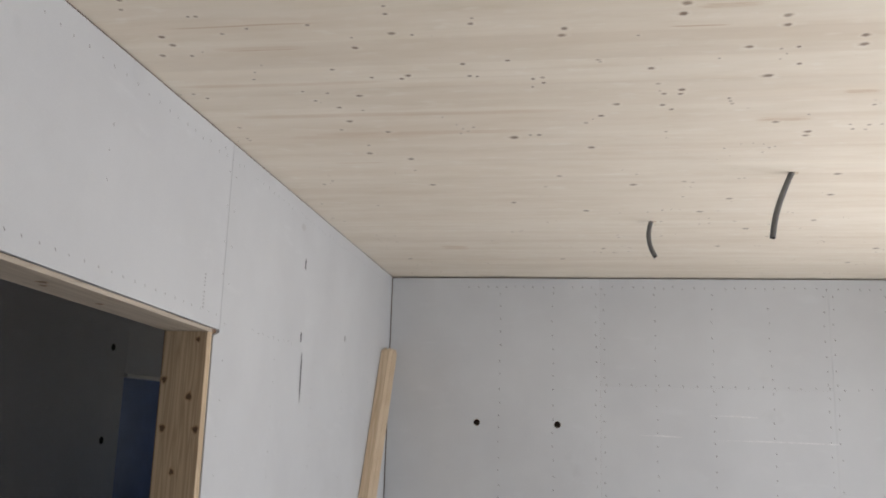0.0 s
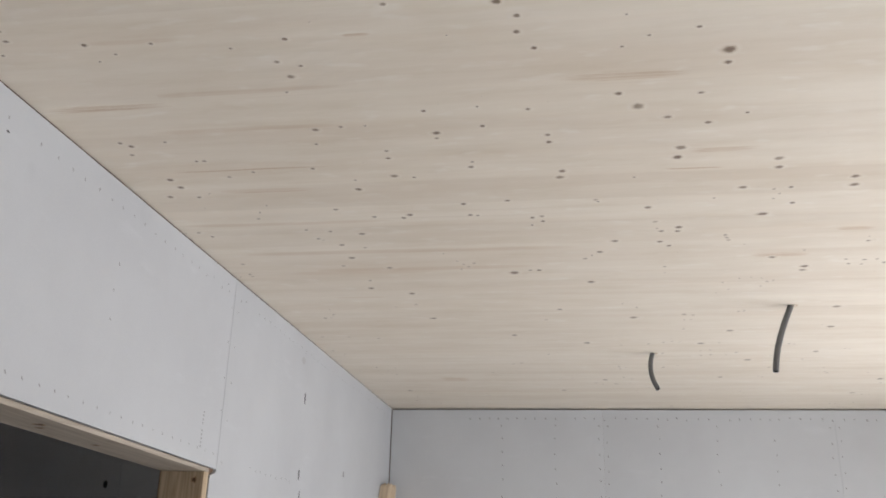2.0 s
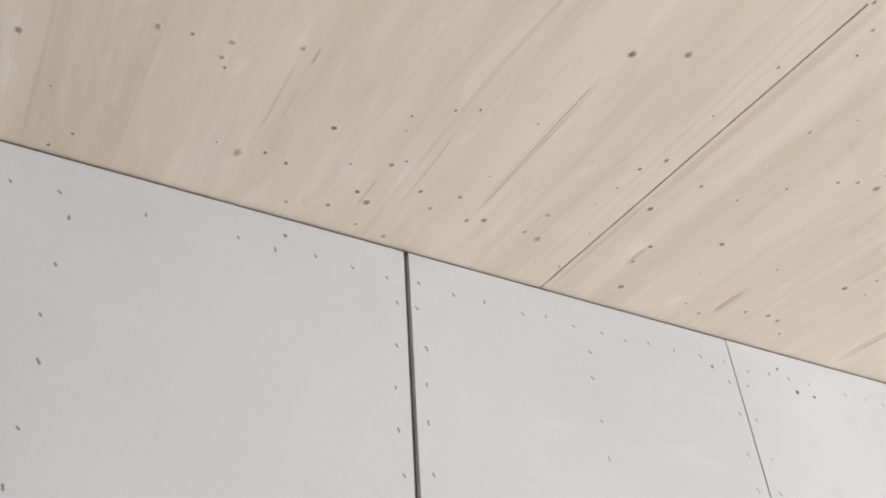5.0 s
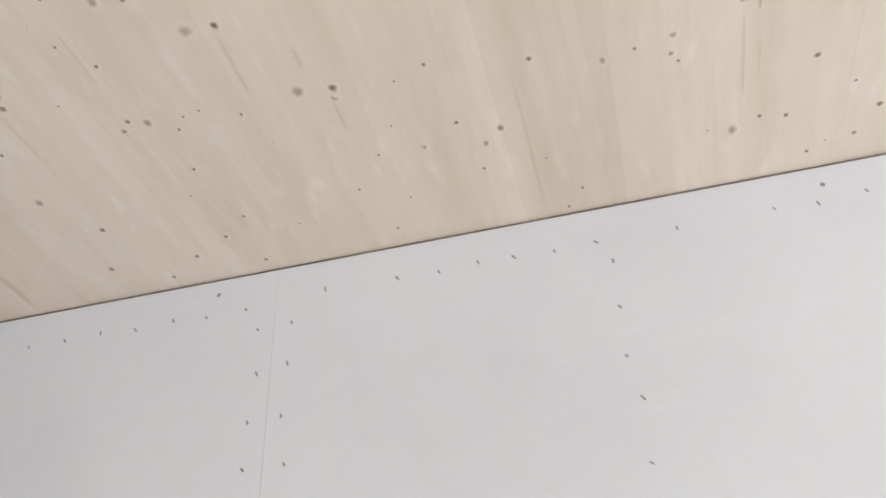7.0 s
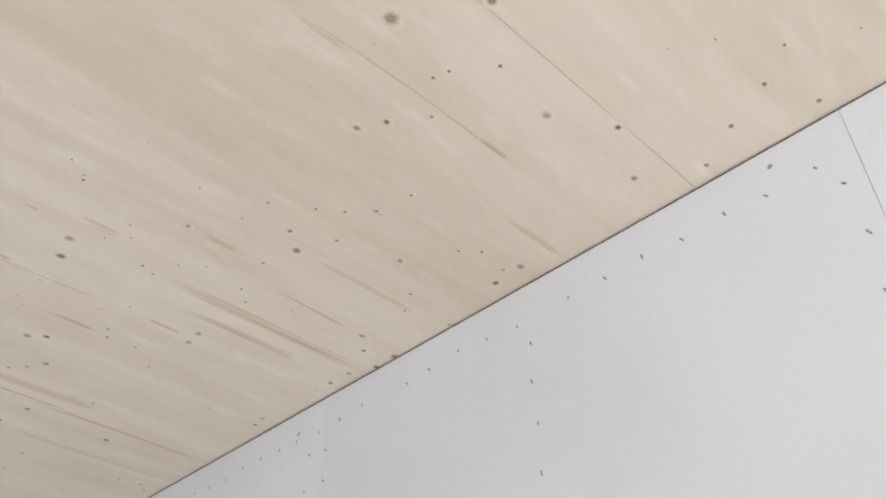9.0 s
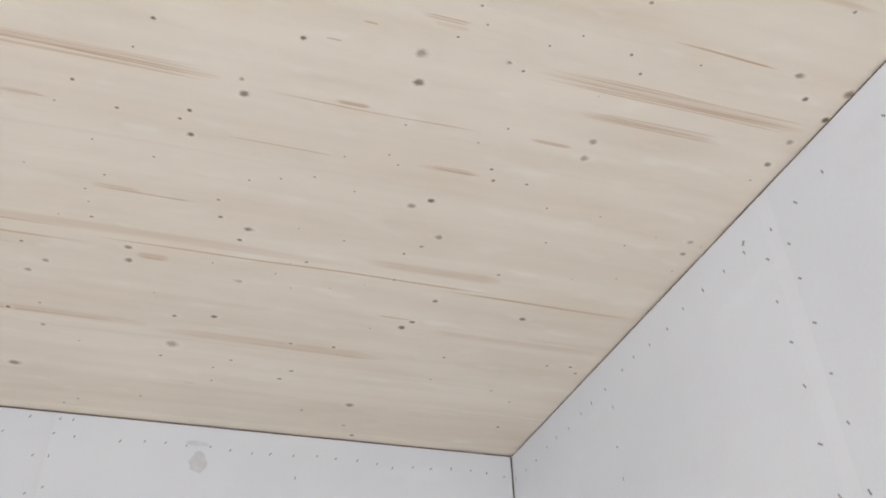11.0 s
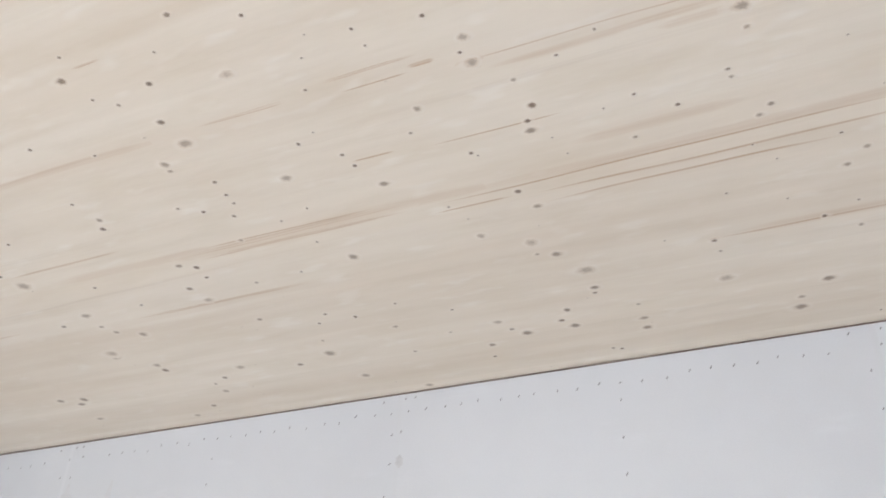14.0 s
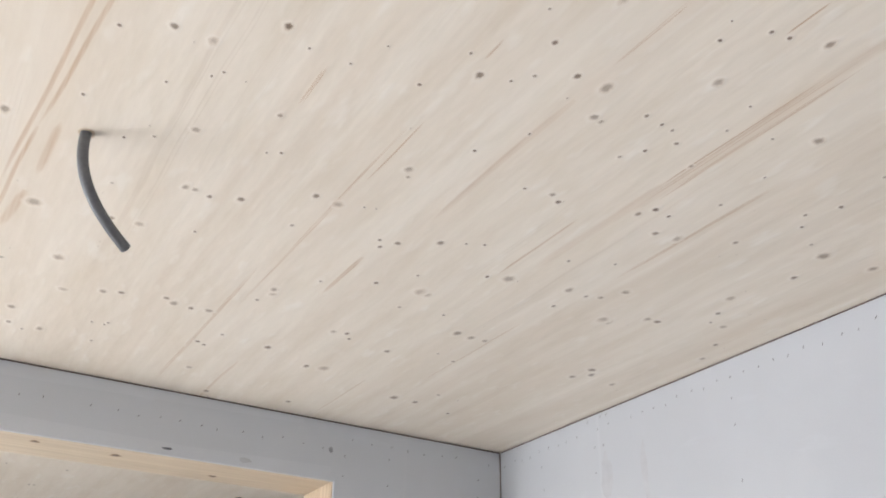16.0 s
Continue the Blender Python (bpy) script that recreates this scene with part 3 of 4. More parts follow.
KNOTS += [(0.310, 1.817, 3), (-1.144, 1.828, 5), (-0.469, 1.829, 10), (-0.028, 1.838, 7), (-0.391, 1.849, 4), (-0.259, 1.849, 3), (0.172, 1.856, 6), (0.428, 1.864, 3), (-0.273, 1.888, 6), (0.076, 1.888, 3), (-1.134, 1.893, 6), (-0.042, 1.904, 9), (-1.142, 1.933, 6), (-0.004, 1.956, 6), (-0.973, 1.965, 7), (-0.818, 1.975, 5), (0.220, 1.976, 3), (-1.184, 1.986, 4), (-0.514, 1.989, 6), (-0.919, 2.008, 4), (-0.647, 2.012, 4), (-0.159, 2.012, 2), (-0.009, 2.014, 7), (-0.972, 2.034, 3), (0.373, 2.036, 5), (0.272, 2.057, 4), (-0.561, 2.077, 6), (0.026, 2.080, 7), (0.216, 2.095, 4), (-0.511, 2.099, 5), (0.449, 2.130, 14), (-0.549, 2.142, 8), (0.455, 2.182, 9)]
KNOTS += [(-0.581, 2.212, 4), (0.219, 2.298, 8), (0.412, 2.313, 6), (-0.126, 2.328, 4), (-0.263, 2.337, 6), (-0.002, 2.353, 6), (0.269, 2.365, 14), (-0.429, 2.401, 3), (-0.495, 2.401, 5), (-0.566, 2.410, 9), (0.539, 2.423, 5), (0.347, 2.428, 9), (-0.123, 2.431, 7), (-1.133, 2.436, 7), (-1.004, 2.442, 5), (-1.112, 2.458, 7), (-0.248, 2.458, 9), (0.450, 2.466, 8), (-0.252, 2.489, 6), (-0.588, 2.493, 5), (0.044, 2.497, 8), (-1.135, 2.511, 7), (0.045, 2.539, 8), (-0.403, 2.552, 6), (-0.965, 2.567, 5), (-0.942, 2.568, 7), (-0.408, 2.598, 7), (0.398, 2.605, 13), (-0.173, 2.643, 5), (-0.642, 2.646, 7), (-0.826, 2.654, 5), (0.396, 2.664, 12), (-0.180, 2.676, 8)]
KNOTS += [(-0.911, 2.681, 6), (-1.101, 2.686, 10), (0.671, 2.696, 12), (-0.414, 2.718, 11), (0.078, 2.727, 10), (-0.357, 2.733, 5), (-0.536, 2.737, 5), (-1.092, 2.743, 10), (0.685, 2.754, 10), (0.071, 2.770, 11), (0.286, 2.788, 5), (-0.543, 2.805, 9), (-1.158, 2.813, 10), (0.910, 2.836, 11), (0.610, 2.889, 11), (0.926, 2.896, 11), (0.750, 2.900, 7), (-0.094, 2.932, 8), (-0.236, 2.947, 8), (0.185, 2.962, 6), (0.537, 2.965, 4), (0.780, 3.022, 8), (0.343, 3.024, 10), (-0.421, 3.025, 10), (-0.223, 3.042, 8), (-0.200, 3.048, 6), (-0.448, 3.049, 8), (-0.023, 3.081, 8), (0.709, 3.108, 14), (-0.027, 3.148, 6), (-0.623, 3.186, 11), (0.458, 3.207, 11), (0.405, 3.239, 9)]
KNOTS += [(0.458, 3.243, 9), (-0.721, 3.292, 9), (0.622, 3.293, 7), (0.255, 3.324, 11), (0.409, 3.343, 9), (1.123, 3.384, 12), (0.445, 3.387, 9), (-0.720, 3.435, 12), (0.204, 3.435, 12), (0.826, 3.538, 12), (-0.600, 3.562, 10), (-0.022, 3.631, 10), (0.965, 3.650, 13), (-0.118, 3.655, 16), (0.966, 3.694, 13), (-0.712, 3.719, 8), (0.178, 3.794, 13), (-0.732, 3.824, 14), (-0.572, 3.910, 14), (0.048, 4.194, 12), (1.228, 4.211, 16), (0.603, 4.306, 10), (-0.542, 4.314, 13), (0.381, 4.349, 16), (1.296, 4.556, 16), (0.850, 4.612, 16), (-0.184, 4.655, 14), (0.178, 4.834, 15), (0.748, 4.867, 15), (1.354, 5.067, 16), (1.051, 5.261, 16), (0.977, 5.734, 16), (1.898, 5.802, 16)]
KNOTS += [(0.301, 5.806, 16), (0.047, 6.146, 16), (-0.985, 6.149, 16), (1.873, 6.257, 16)]
# summer wood: from, to, y, width in millimetres. Broad tints, single dark rings, bundles of rings, resin eyes. The tint
# at y 1.346 paints the shading along a panel joint
TINTS = [(0.30, 0.45, -1.419, 10), (0.29, 0.45, -1.383, 10), (0.11, 0.23, -1.571, 18), (0.12, 0.43, -1.774, 26), (-0.64, 0.72, -1.841, 28), (-0.91, -0.62, -1.821, 31), (-0.24, 0.21, -2.168, 34), (-0.78, -0.24, -2.187, 39), (-1.25, -0.76, -2.046, 24), (0.11, 0.50, -1.549, 17), (0.61, 1.34, -1.835, 34), (-0.65, -0.59, -1.226, 8), (-1.19, -0.92, -1.043, 12), (-0.76, -0.65, -0.299, 4), (-0.84, -0.71, -0.093, 4), (-0.95, -0.88, 0.017, 3), (-0.81, -0.77, -0.004, 3), (-1.25, -0.87, 0.286, 7), (-1.06, -0.88, 0.619, 2), (-1.17, -1.08, 0.849, 2), (-1.02, -0.94, 0.645, 2), (-1.23, -0.90, 1.341, 14), (-0.91, -0.36, 1.346, 23), (-0.96, -0.74, 1.964, 21)]
TINTS += [(-0.91, -0.43, 2.197, 25), (1.12, 1.62, -1.494, 18), (1.24, 1.70, -1.822, 29), (-1.11, 0.18, 3.373, 44), (-1.06, -0.37, 3.609, 45), (-1.03, -0.49, 2.389, 27), (-0.98, -0.66, 2.787, 27), (-1.26, -0.47, 3.069, 33), (-0.89, -0.01, 3.579, 45)]
RINGS = [(-0.74, -0.38, -1.421, 3), (0.14, 0.54, -1.526, 4), (0.41, 0.66, -1.691, 4), (-0.12, 0.73, -1.856, 6), (-0.94, -0.12, -1.869, 6), (0.57, 0.74, -1.885, 6), (-0.14, 0.53, -1.894, 9), (-0.01, 0.52, -1.925, 8), (-0.75, -0.41, -2.199, 13), (-0.31, -0.14, -1.720, 5), (-0.08, -0.00, -1.526, 4), (-0.53, -0.33, -1.536, 3), (-0.78, -0.70, -2.009, 6), (-0.22, 0.25, -2.170, 7), (-1.26, -0.80, -1.881, 9), (-1.12, -0.93, -1.169, 5), (0.61, 0.74, -1.512, 4), (-0.61, -0.50, -0.417, 2), (-0.99, -0.62, -0.637, 3), (-1.14, -0.91, 0.916, 2), (-1.08, -0.58, 2.636, 15), (1.31, 1.56, -1.296, 5), (1.43, 1.76, -1.764, 8), (0.72, 0.81, -1.678, 5)]
RINGS += [(-0.96, -0.68, 2.800, 22), (0.36, 0.54, 2.740, 19)]
RING_BUNDLES = [(-0.33, 0.21, -1.414, 24), (-0.77, -0.65, -1.521, 11), (-1.24, -0.77, -1.274, 28), (-1.12, -0.85, -1.336, 19), (-0.65, -0.57, -1.219, 7), (0.58, 0.76, -1.481, 6), (0.83, 1.02, -1.493, 8), (-0.22, -0.13, -1.718, 10), (-0.07, -0.00, -1.523, 6), (-1.25, -1.08, -0.731, 11), (-0.63, -0.52, -0.400, 4), (-0.68, -0.58, -0.647, 7), (-1.11, -0.69, 1.058, 15), (-1.24, -0.89, 2.246, 29), (0.75, 1.35, -1.840, 42), (1.32, 2.30, -1.280, 7), (1.27, 1.40, -1.080, 4), (1.11, 1.62, -2.025, 11), (2.01, 2.97, -1.245, 10), (0.08, 0.38, 2.218, 31), (0.42, 0.61, 2.625, 27), (0.74, 0.96, 3.510, 42), (0.97, 1.10, 3.260, 30)]
RESIN_EYES = [(-0.55, -0.49, -1.413, 11), (-0.27, -0.21, -1.910, 29), (-0.89, -0.81, -1.413, 11), (-0.76, -0.67, -1.521, 12), (0.56, 0.61, -1.500, 12), (-0.82, -0.75, -1.117, 15), (-0.99, -0.92, -0.634, 12), (-0.89, -0.85, 0.641, 2), (-1.11, -1.03, 1.440, 16), (-1.18, -1.07, 1.757, 24), (1.85, 2.09, -1.440, 16), (1.06, 1.12, -1.298, 6), (-0.39, -0.32, 1.989, 14), (-0.73, -0.53, 5.742, 45), (-0.72, -0.52, 5.792, 45)]

DASHES = [(-0.479, -0.453, -1.296), (-0.522, -0.497, -1.253), (-0.942, -0.914, -0.871), (-0.355, -0.330, -2.423), (-0.697, -0.539, 5.766), (-0.416, -0.393, -1.951)]


def ceiling():
    """Lamellas side by side along x, two wider panel joints, and the knots and summer wood of their faces, in one mesh."""
    bm = bmesh.new()
    knot = bm.verts.layers.float.new("knot")
    streak = bm.verts.layers.float.new("streak")
    x0, x1 = -3.3, EAST_BACK + 2.6
    first = int((S - 0.3 - SEAMS[0]) / PITCH) - 1
    last = int((N + 0.3 - SEAMS[0]) / PITCH) + 1
    for n in range(first, last):
        y0, y1 = SEAMS[0] + n * PITCH, SEAMS[0] + (n + 1) * PITCH
        g0 = {0: 0.0005, 10: 0.002}.get(n, 0.00003)
        g1 = {0: 0.0005, 10: 0.002}.get(n + 1, 0.00003)
        box(bm, x0, x1 if n < 9 else EAST_BACK + 0.3, y0 + g0, y1 - g1, H, H + 0.04)
    cut = SEAMS[0] + 9 * PITCH
    box(bm, x0, x1, S - 0.6, cut, H + 0.05, H + 0.2)
    box(bm, x0, EAST_BACK + 0.3, cut, N + 0.6, H + 0.05, H + 0.2)
    rng = random.Random(5)
    laid, drawn = [], []

    def depth_of(cx, cy, rx, ry):
        """Each mark lies a hair lower than those that it crosses."""
        level = 1 + max((m[4] for m in laid if abs(cx - m[0]) < m[2] + rx and abs(cy - m[1]) < m[3] + ry), default=0)
        laid.append((cx, cy, rx, ry, level))
        return H - 0.00004 - 0.00002 * level

    def tint_at(x, y):
        """Summer wood runs on through the marks that lie over it."""
        best = 0.0
        for a, b, line, half, value in drawn:
            if a < x < b:
                best = max(best, value * max(0.0, 1 - abs(y - line(x)) / half))
        return best

    def ribbon(xa, xb, y, wide, value, blunt=0.0, sway=0.002, skew=0.0):
        """A band along the grain that swells from its ends; blunt: 1 where it is cut off square at its start."""
        n = max(6, min(40, int((xb - xa) / 0.03)))
        ph, fr = rng.uniform(0, 6.3), rng.uniform(5, 9)
        line = lambda x: y + sway * math.sin(fr * x + ph) + 0.4 * sway * math.sin(2.7 * fr * x + 2 * ph) + skew * (x - xa)
        z = depth_of((xa + xb) / 2, y + skew * (xb - xa) / 2, (xb - xa) / 2, wide + 2 * sway + abs(skew) * (xb - xa))
        rows = []
        for k in range(n + 1):
            u = k / n
            x = xa + (xb - xa) * u
            swell = min(1.0, (u + 0.06 * blunt) * 6) ** 0.8 * min(1.0, (1 - u) * 5) ** 0.8
            half = wide / 2 * (0.25 + 0.75 * swell)
            row = []
            for side, share in ((-1, 0.0), (-0.45, 0.9), (0.45, 1.0), (1, 0.0)):
                p = (x, line(x) + half * side, z)
                v = bm.verts.new(p)
                v[streak] = max(value * share * swell, tint_at(x, p[1]))
                row.append(v)
            rows.append(row)
        for lo, hi in zip(rows, rows[1:]):
            for k in range(3):
                bm.faces.new([lo[k], lo[k + 1], hi[k + 1], hi[k]])
        drawn.append((xa, xb, line, wide / 2, value))

    def one_knot(x, y, r, strong=None):
        """A dark heart in a paler brown ring, drawn out along the grain to one side."""
        strong = strong or (rng.uniform(0.75, 1.0) if r < 0.004 else rng.uniform(0.6, 1.0) if r < 0.008 else rng.uniform(0.5, 0.85))
        rx, ry = r * rng.uniform(0.95, 1.25), r * rng.uniform(0.9, 1.15)
        tail = rng.choice((-1, 1)) * rng.uniform(0.0, 0.7)
        n = 12 if r < 0.004 else 18
        wob = [1 + rng.uniform(-0.13, 0.13) for _ in range(n)]
        z = depth_of(x, y, rx * 3.2, ry * 2.4)
        loops = []
        for share, value in ((2.0, 0.0), (1.4, 0.12), (1.0, 0.34), (0.74, 0.62 * strong + 0.1), (0.45, strong)):
            loop = []
            for k in range(n):
                a = 2 * math.pi * k / n
                c, q = math.cos(a), math.sin(a)
                grow = 1 + max(0.0, c * tail) * (share - 0.45) * 0.8
                px, py = x + rx * share * wob[k] * c * grow, y + ry * share * wob[k] * q
                v = bm.verts.new((px, py, z))
                v[knot], v[streak] = value, tint_at(px, py)
                loop.append(v)
            loops.append(loop)
        for a, b in zip(loops, loops[1:]):
            for k in range(n):
                bm.faces.new([a[k], a[(k + 1) % n], b[(k + 1) % n], b[k]])
        bm.faces.new(loops[-1])

    for xa, xb, y, mm in TINTS:
        ribbon(xa, xb, y, max(6, mm) * 0.0011, rng.uniform(0.24, 0.36), rng.choice((0, 1)))
    for xa, xb, y, mm in RING_BUNDLES:
        wide = max(5, mm) * 0.001
        ribbon(xa, xb, y, wide * 1.1, 0.17)
        count = 3 if wide < 0.009 else 5 if wide < 0.02 else 7
        for k in range(count):
            off = ((k + 0.5) / count - 0.5) * wide + rng.uniform(-0.1, 0.1) * wide
            cut = abs(off) / wide * (xb - xa) * rng.uniform(0.2, 0.8)
            ribbon(xa + cut * rng.random(), xb - cut * rng.random(), y + off, min(0.0036, max(0.0016, wide * rng.uniform(0.09, 0.2))), rng.uniform(0.45, 0.85), 0, 0.0016)
    for xa, xb, y, mm in RINGS:
        ribbon(xa, xb, y, max(2.6, min(mm, 8)) * 0.0009, rng.uniform(0.7, 1.0), 0, 0.0022)
    for xa, xb, y, mm in RESIN_EYES:
        ribbon(xa, xb, y, max(6, mm) * 0.0009, 0.5, rng.choice((0, 0, 1)), 0.0006)
        ribbon(xa + 0.1 * (xb - xa), xb - 0.12 * (xb - xa), y - mm * 0.00022, max(2, mm * 0.25) * 0.001, 0.85, 0, 0.0005)
    # two broad resin lines that end in a hook beside the conduit
    for xa, xb, y, skew in ((1.20, 1.72, -0.742, 0.11), (1.72, 2.12, -0.685, 0.07), (1.20, 1.98, -0.712, 0.078)):
        ribbon(xa, xb, y, 0.011, 0.62, 1, 0.002, skew)
    ribbon(1.68, 1.90, -0.722, 0.02, 0.5, 0, 0.001, 0.05)
    ribbon(1.97, 2.16, -0.70, 0.026, 0.5, 1, 0.002, 0.12)
    for _ in range(60):
        x, y, half = rng.uniform(W, E), rng.uniform(S, N), rng.uniform(0.08, 0.45)
        if x > 1.9 or y > 3.0:
            ribbon(max(W, x - half), x + half, y, rng.uniform(0.003, 0.016), rng.uniform(0.2, 0.5), rng.choice((0, 1)))
    for x, y, mm in KNOTS:
        one_knot(x, y, mm * 0.001, rng.uniform(0.75, 1.0) if y > 1.5 else None)
    # beyond the stretches that the walk passes close by: whorls of two to four, and pin knots
    for _ in range(300):
        x, y = rng.uniform(W, EAST_BACK + 2), rng.uniform(2.8, N)
        if rng.random() < 0.25:
            x, y = rng.uniform(2.4, EAST_BACK + 2), rng.uniform(S, 2.8)
        for k in range(rng.choice((1, 1, 2, 2, 3))):
            one_knot(x + rng.gauss(0, 0.03), y + rng.gauss(0, 0.04), rng.uniform(0.003, 0.0085))
    for _ in range(160):
        one_knot(rng.uniform(0.9, E), rng.uniform(-0.5, 2.8), rng.uniform(0.002, 0.008))
    for _ in range(420):
        one_knot(rng.uniform(W, E), rng.uniform(S, N), rng.uniform(0.001, 0.0019), 0.6)
    # short dark pitch pockets
    for xa, xb, y in DASHES:
        one_knot((xa + xb) / 2, y, 0.0016, 0.8)
        ribbon(xa, xb, y, 0.003, 0.95, 0, 0.0003)
    ob = finish("ceiling", bm, SPRUCE)
    return tagged(ob, "pale spruce board ceiling with many dark knots", "ceiling", kind="structure")


ceiling()

# ---- west wall with the door opening ----
wall_west = solid("wall_west", STUD, [
    (WEST_BACK, W - BOARD, S - 0.2, DOOR[0] - 0.05, 0, H - 0.002),
    (WEST_BACK, W - BOARD, DOOR[0] - 0.05, DOOR[1] + 0.05, DOOR[2] + 0.085, H - 0.002),
    (WEST_BACK, W - BOARD, DOOR[1] + 0.02, N + 0.2, 0, H - 0.002)])
tagged(wall_west, "light grey gypsum fibre board wall with stapled joints", "wall", kind="structure")
TOP = H - 0.005
WEST_JOINTS = (S, -1.430, -0.226, 0.997, 1.8725)
for a, b in zip(WEST_JOINTS, WEST_JOINTS[1:]):
    gap_a = 0.0055 if abs(a - 0.997) < 0.01 else 0.0003
    gap_b = 0.0055 if abs(b - 0.997) < 0.01 else 0.0003
    board(wall_west, "x", W, 1, a + gap_a, b - gap_b, 0.012, TOP)
over_door = board(wall_west, "x", W, 1, 1.876, 3.6505, DOOR[2] + 0.002, TOP)
# the board beside the doorway is notched round its post
bm = bmesh.new()
notched = bm.faces.new([bm.verts.new((W, y, z)) for y, z in ((3.6530, TOP), (N - 0.006, TOP), (N - 0.006, 0.012), (3.598, 0.012), (3.598, DOOR[2] - 0.03), (3.6530, DOOR[2] - 0.012))])
pushed = bmesh.ops.extrude_face_region(bm, geom=[notched])
bmesh.ops.translate(bm, vec=(-BOARD, 0, 0), verts=[v for v in pushed["geom"] if isinstance(v, bmesh.types.BMVert)])
finish("board", bm, GYPSUM, wall_west)
m = Marks("x", W, 1, 11, 1.15)
m.row(S + 0.03, N - 0.05, H - 0.075)
for u in (-1.430, -0.226, 0.997):
    m.column(u - 0.03, 0.1, H - 0.13)
    m.column(u + 0.03, 0.1, H - 0.13)
for u in (-2.05, -0.83, 0.38, 1.43):
    m.column(u, 0.1, H - 0.13)
m.column(1.845, 0.1, H - 0.13)
m.column(1.905, DOOR[2] + 0.1, H - 0.13)
for k in range(24):
    m.put(1.95 + 0.072 * k + m.rng.gauss(0, 0.004), DOOR[2] + 0.055 + (DOOR[1] - 1.95 - 0.072 * k) * HEAD_SLOPE)
m.column(2.74, DOOR[2] + 0.2, H - 0.15, 0.1)
m.column(3.63, DOOR[2] + 0.1, H - 0.13, 0.14)
m.column(3.70, 0.1, H - 0.13, 0.14)
for u in (4.3, 4.92, 5.54, 6.2):
    m.column(u, 0.1, 2.0, 0.1)
m.row(4.0, 4.6, 2.10)
for u, z in ((-0.345, 2.792), (0.745, 2.787), (1.80, 2.737), (3.57, 2.78), (-1.505, 2.771)):
    m.put(u, z, 0.007, 0.0065, 1.0)
m.done(wall_west)

doorway = timber("doorway_1", TIMBER_Y_SHADED, (W - 0.172, W - 0.0015, DOOR[0] - 0.005, DOOR[1] + 0.042, DOOR[2] - 0.018, DOOR[2] - 0.0025),
                 knots=[("z", DOOR[2] - 0.019, *k) for k in DOOR_KNOTS_OVER])
tagged(doorway, "raw spruce lintel and posts lining the open doorway", "doorway", kind="structure")
timber("jamb", TIMBER_Z, (W - 0.172, W - 0.002, DOOR[1], DOOR[1] + 0.042, 0, DOOR[2] - 0.0185), doorway,
       knots=[("y", DOOR[1] - 0.001, *k) for k in DOOR_KNOTS_SIDE])
timber("jamb", TIMBER_Z, (W - 0.172, W - 0.002, DOOR[0] - 0.03, DOOR[0] - 0.006, 0, DOOR[2] + 0.04), doorway)

for ob in (over_door, doorway):
    for v in ob.data.vertices:
        if v.co.z < DOOR[2] + 0.06:
            v.co.z += (DOOR[1] - v.co.y) * HEAD_SLOPE

# ---- north wall ----
wall_north = solid("wall_north", STUD, [(WEST_BACK, EAST_BACK + 2.2, N + BOARD + 0.06, N + 0.25, 0, H - 0.002)])
tagged(wall_north, "grey gypsum fibre board wall with two round box holes", "wall", kind="structure")
HOLES = ((-0.582, 1.748), (0.006, 1.748))
holed_board(wall_north, W + 0.006, 0.3140, 0.012, H - 0.011, N, HOLES, 0.024)
board(wall_north, "y", N, -1, 0.3147, 1.9185, 2.0303, H - 0.011)
board(wall_north, "y", N, -1, 0.3147, 1.9185, 0.012, 2.0297)
board(wall_north, "y", N, -1, 1.9195, E, 0.012, H - 0.011)
m = Marks("y", N, -1, 12, 1.7)
m.row(W + 0.6, E - 0.05, H - 0.075)
for u in (-0.42, -0.03):
    m.column(u, 0.1, H - 0.13, 0.1)
for u in (0.314, 1.915):
    m.column(u - 0.03, 0.1, H - 0.13, 0.1)
    m.column(u + 0.03, 0.1, H - 0.13, 0.1)
for u in (0.71, 1.11, 1.51, 2.30, 2.7):
    m.column(u, 0.1, H - 0.13, 0.1)
m.row(0.36, 2.4, 2.045, 0.09)
m.done(wall_north)

# ---- south wall ----
wall_south = solid("wall_south", STUD, [(WEST_BACK, EAST_BACK, S - 0.25, S - BOARD, 0, H - 0.002)])
tagged(wall_south, "pale grey gypsum fibre board wall with smudged filler", "wall", kind="structure")
SOUTH_JOINTS = (W + 0.004, -0.03, 1.20, 2.43, E)
for a, b in zip(SOUTH_JOINTS, SOUTH_JOINTS[1:]):
    board(wall_south, "y", S, 1, a + 0.0003, b - 0.0003, 0.012, TOP)
m = Marks("y", S, 1, 13)
m.row(W + 0.03, E - 0.03, H - 0.06, 0.055)
for u in (-0.03, 1.20, 2.43):
    m.column(u - 0.02, 0.1, H - 0.12, 0.085)
    m.column(u + 0.02, 0.1, H - 0.12, 0.085)
    m.put(u - 0.05, H - 0.02), m.put(u + 0.05, H - 0.022), m.put(u - 0.02, H - 0.02)
for u in (-0.647, 0.57, 1.842, 2.75):
    m.column(u, 0.1, H - 0.12, 0.085)
m.done(wall_south)

